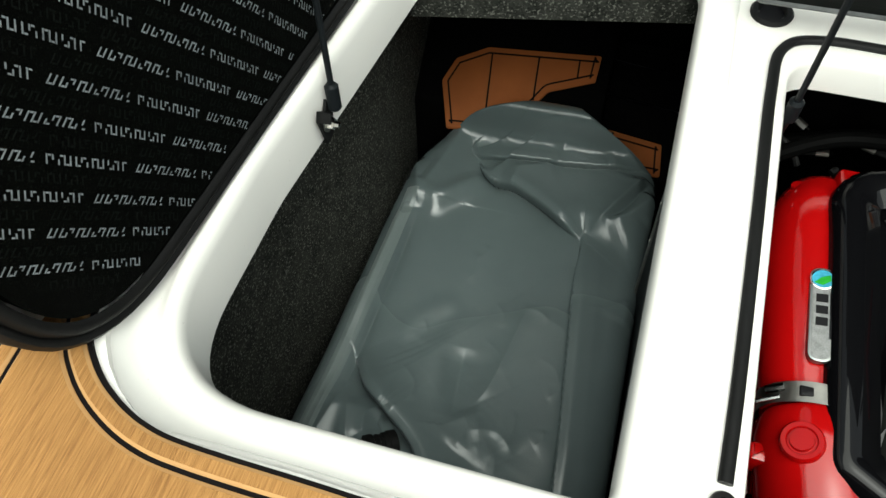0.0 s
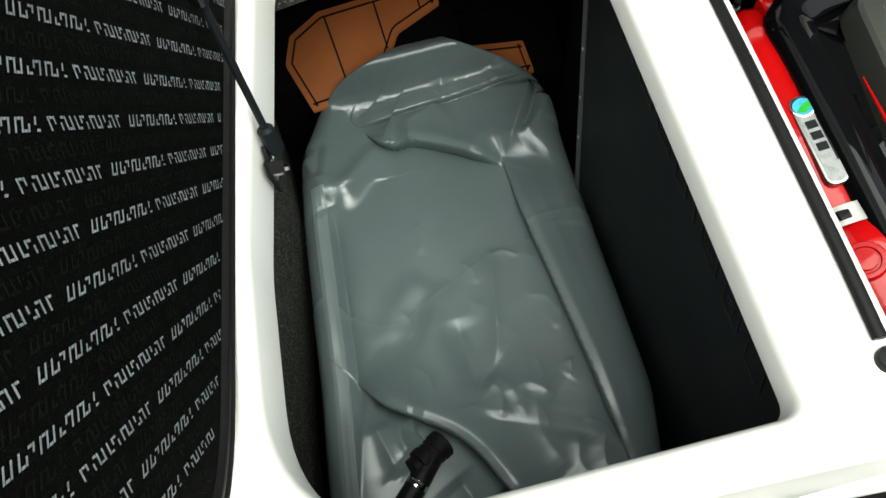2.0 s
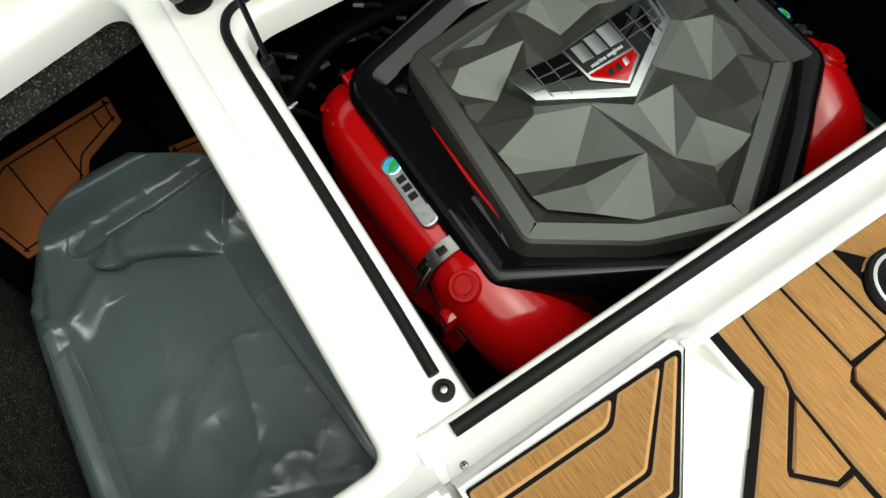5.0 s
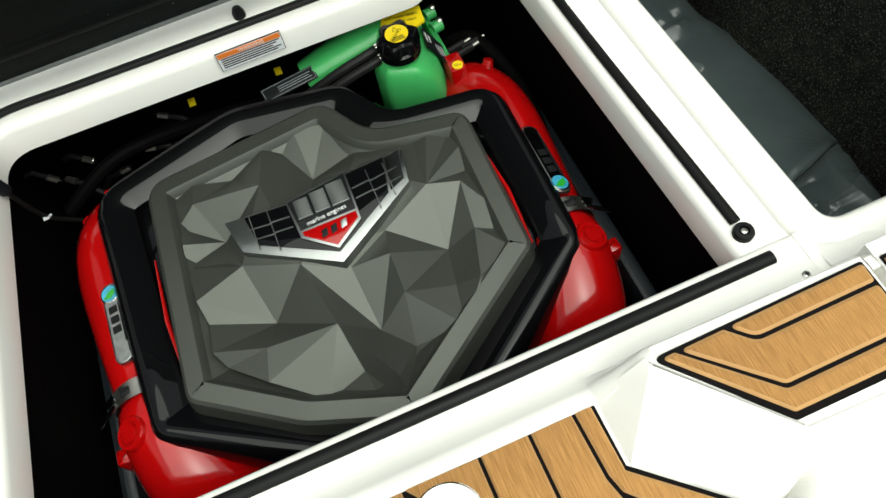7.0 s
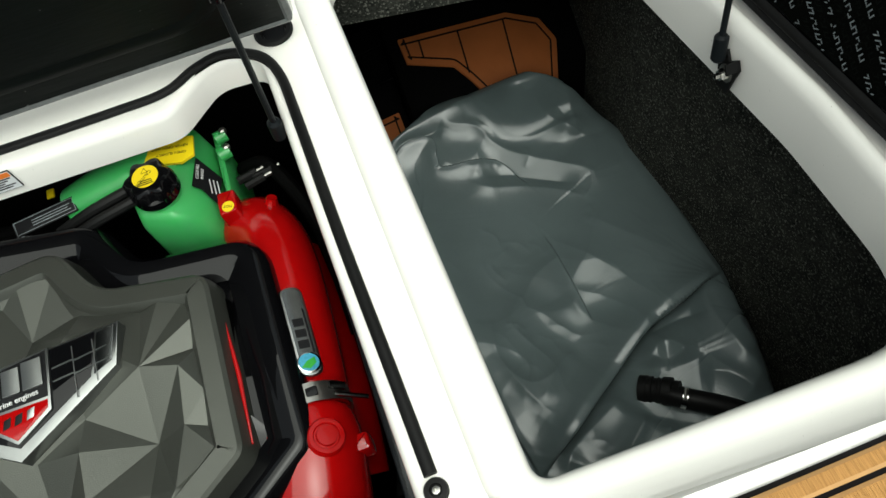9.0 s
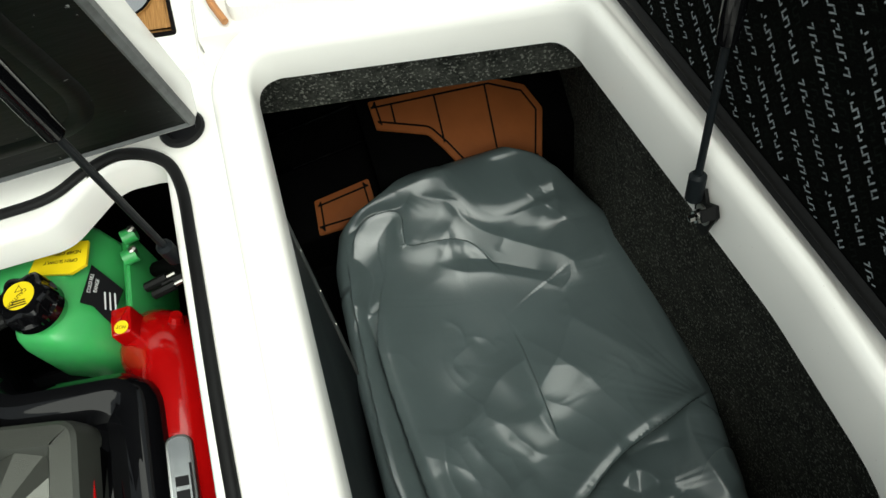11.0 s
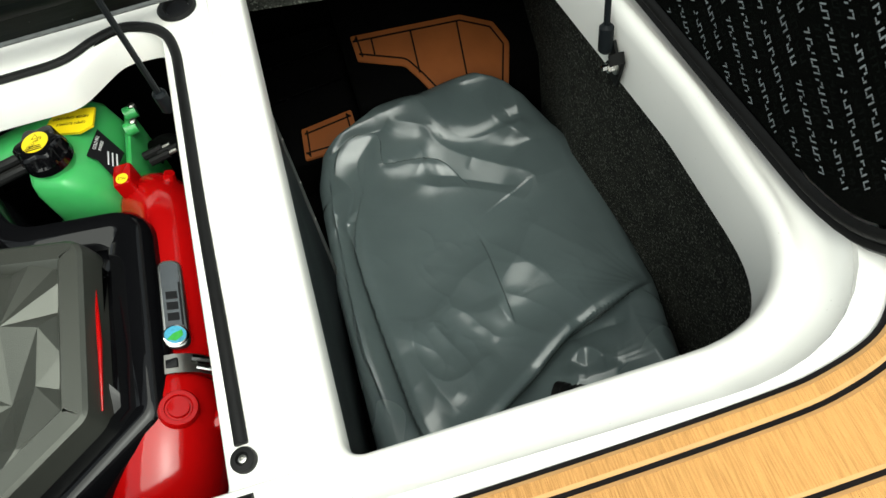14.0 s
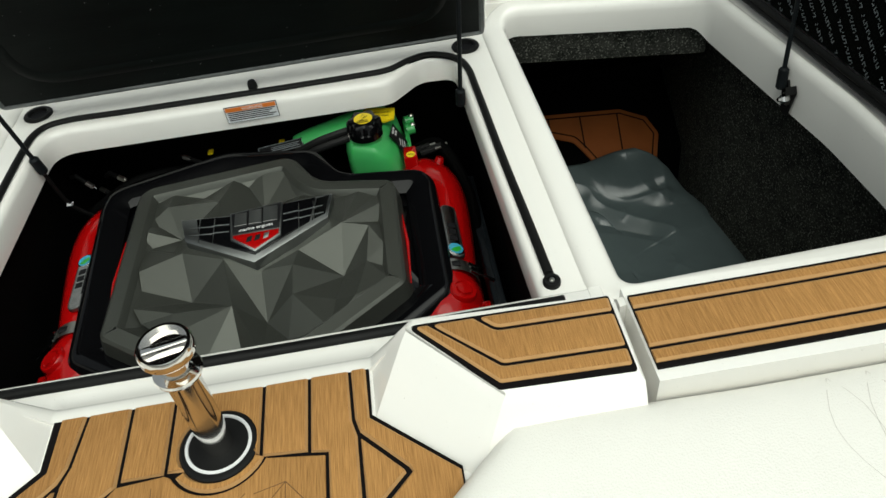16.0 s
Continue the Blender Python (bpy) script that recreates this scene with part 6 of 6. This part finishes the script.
for s in (1, -1):
    c = cushion(s, 0.225, 0.955, "white grained vinyl seat cushion with quilted stitching")
    bm = bmesh.new()
    for k in range(6):
        x = 0.70 + k * 0.045
        for d in (1, -1):
            pts = []
            for j in range(14):
                yy = edge_y(x) - 0.02 - j * 0.02
                xx = x + d * 0.045 * math.sin(j * 0.5) * 0.5
                pts.append((s * xx, yy, cushion_z(xx, yy) + 0.0002))
            tube(pts, 0.0003, 4, bm=bm)
    part("stitching", bm, STITCH, c, "fine grey stitching")
    part("piping", tube([(s * (0.952 + 0.012 * min(1, j / 3)), -0.158 - j * 0.016, cushion_z(0.952, -0.158 - j * 0.016) - 0.006) for j in range(30)], 0.0045, 10), PIPING, c, "tan piping")
    cushion(s, 0.972, 1.7, "plain white grained vinyl seat cushion")
    # cockpit side beyond the deck
    f = thing("bench_cushion", "white vinyl bench cushion with tan piping beyond the deck", "cushion", (0, 0, 0), "bench cushions")
    far = mirrored(rounded([(0.532, 0.874), (0.78, 0.834), (1.35, 0.76), (1.35, 1.6), (0.532, 1.6)], [0.02] * 5, 5), s)
    part("cover", slab(far, 0.0, 0.055, 0.012), VINYL, f)
    part("piping", tube([(s * 0.527, 0.868, 0.040), (s * 0.516, 0.90, 0.045), (s * 0.505, 0.95, 0.048), (s * 0.49, 1.05, 0.05)], 0.005, 10), PIPING, f, "tan piping")
    tp = thing("teak_panel", "small tan foam teak pad with black edge by the bench", "foam decking", (0, 0, 0), "foam decking panels")
    q = mirrored(rounded([(0.36, 0.925), (0.455, 0.905), (0.445, 1.10), (0.36, 1.10)], [0.006] * 4, 4), s)
    part("backing", slab(q, 0.010, 0.016), FOAM_BLACK, tp)
    part("board", slab(grown(q, -0.005), 0.012, 0.020, 0.002), TEAK, tp)
    # cup holder ring
    ch = thing("cup_holder", "bright steel cup holder ring by the bench", "cup holder", (0.395 * s, 0.985, 0.02), "cup holders")
    part("rim", turned([(0.030, 0), (0.036, 0.002), (0.037, 0.005), (0.033, 0.006), (0.030, 0.003)], 30), CHROME, ch)


# ---- things deep in the lockers ----
for s in (1, -1):
    sh = thing("moulded_step", "black moulded step with rust-brown foam pads in the locker", "step", (0, 0, 0), "moulded steps")
    zf = lambda x, y: (y - 1.12) * 0.45
    # black moulding, taken darker by putting the locker's shade into its colour
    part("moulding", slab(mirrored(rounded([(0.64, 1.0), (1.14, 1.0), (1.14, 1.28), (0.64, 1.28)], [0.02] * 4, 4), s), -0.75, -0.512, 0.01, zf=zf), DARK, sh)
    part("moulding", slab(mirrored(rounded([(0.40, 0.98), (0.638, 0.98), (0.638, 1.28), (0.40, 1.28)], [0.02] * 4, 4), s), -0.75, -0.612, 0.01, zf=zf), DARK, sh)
    part("step_lip", tube([(s * 0.42, 1.125, -0.600), (s * 0.64, 1.14, -0.590)], 0.004, 8), GLOSS, sh)
    part("step_lip", tube([(s * 0.44, 1.20, -0.56), (s * 0.66, 1.22, -0.55)], 0.004, 8), GLOSS, sh)
    pad = mirrored(rounded([(0.668, 1.156), (0.670, 1.100), (0.771, 1.062), (0.795, 1.025), (0.83, 0.96), (0.985, 0.945), (1.022, 1.046), (1.000, 1.100), (0.930, 1.136), (0.80, 1.146)], [0.004, 0.004, 0.02, 0.01, 0.005, 0.005, 0.02, 0.012, 0.02, 0.02], 4), s)
    zp = lambda x, y: zf(x, y) - 0.512
    part("foam_pad", slab(pad, 0.0, 0.006, 0.002, zf=zp), TEAK_DARK, sh, "rust-brown foam pad with black seams")
    rim = grown(pad, -0.014)
    part("pad_seam", loft([[(p.x, p.y, zp(p.x, p.y) + 0.0064) for p in grown(rim, d)] for d in (0.002, -0.002)]), FOAM_BLACK, sh)
    for a, b in (((0.715, 1.140), (0.712, 1.098)), ((0.808, 1.132), (0.800, 1.035)), ((0.918, 1.122), (0.898, 0.96))):
        d = (Vector(b) - Vector(a)).normalized()
        q = Vector((d.y, -d.x)) * 0.002
        bm = bmesh.new()
        bm.faces.new([bm.verts.new((s * p.x, p.y, zp(p.x, p.y) + 0.0066)) for p in (Vector(a) + q, Vector(b) + q, Vector(b) - q, Vector(a) - q)])
        part("pad_seam", bm, FOAM_BLACK, sh)
    p2 = mirrored(rounded([(0.490, 1.055), (0.480, 0.985), (0.62, 0.985), (0.620, 1.068)], [0.005] * 4, 4), s)
    zq = lambda x, y: zf(x, y) - 0.612
    part("foam_pad", slab(p2, 0.0, 0.006, 0.002, zf=zq), TEAK_DARK, sh, "rust-brown foam pad with black seams")
    rim = grown(p2, -0.014)
    part("pad_seam", loft([[(p.x, p.y, zq(p.x, p.y) + 0.0064) for p in grown(rim, d)] for d in (0.002, -0.002)]), FOAM_BLACK, sh)
    # raised marks on the partition panel
    em = thing("raised_emblem", "black raised marks moulded into the partition panel", "emblem", (0, 0, 0), "raised emblems")
    y0 = 0.085
    for w, slot in ((0.060, 0), (0.058, 1), (0.064, 1), (0.022, 0), (0.052, 0), (0.058, 1), (0.062, 1), (0.058, 0)):
        zc = -0.045 - 0.117 * (0.56 - y0)
        ring = rounded([(y0, zc - 0.026), (y0 + w - 0.012, zc - 0.026), (y0 + w, zc + 0.026), (y0 + 0.012, zc + 0.026)], [0.010] * 4, 4)
        f = lambda p, o: (s * (0.5375 - 0.012 * p.x - 0.073 * (-0.02 - p.y) / 0.78 + o), p.x, p.y)
        part("mark", loft([[f(p, -0.001) for p in ring], [f(p, 0.0016) for p in grown(ring, -0.0015)], [f(p, 0.0016) for p in grown(ring, -0.0055)], [f(p, -0.001) for p in grown(ring, -0.007)]]), INK, em)
        if slot:
            ring = rounded([(y0 + 0.018, zc - 0.008), (y0 + w - 0.018, zc - 0.008), (y0 + w - 0.014, zc + 0.008), (y0 + 0.022, zc + 0.008)], [0.004] * 4, 4)
            part("mark", loft([[f(p, -0.001) for p in ring], [f(p, 0.0016) for p in grown(ring, -0.001)], [f(p, 0.0016) for p in grown(ring, -0.004)], [f(p, -0.001) for p in grown(ring, -0.005)]]), INK, em)
        y0 += w + 0.006
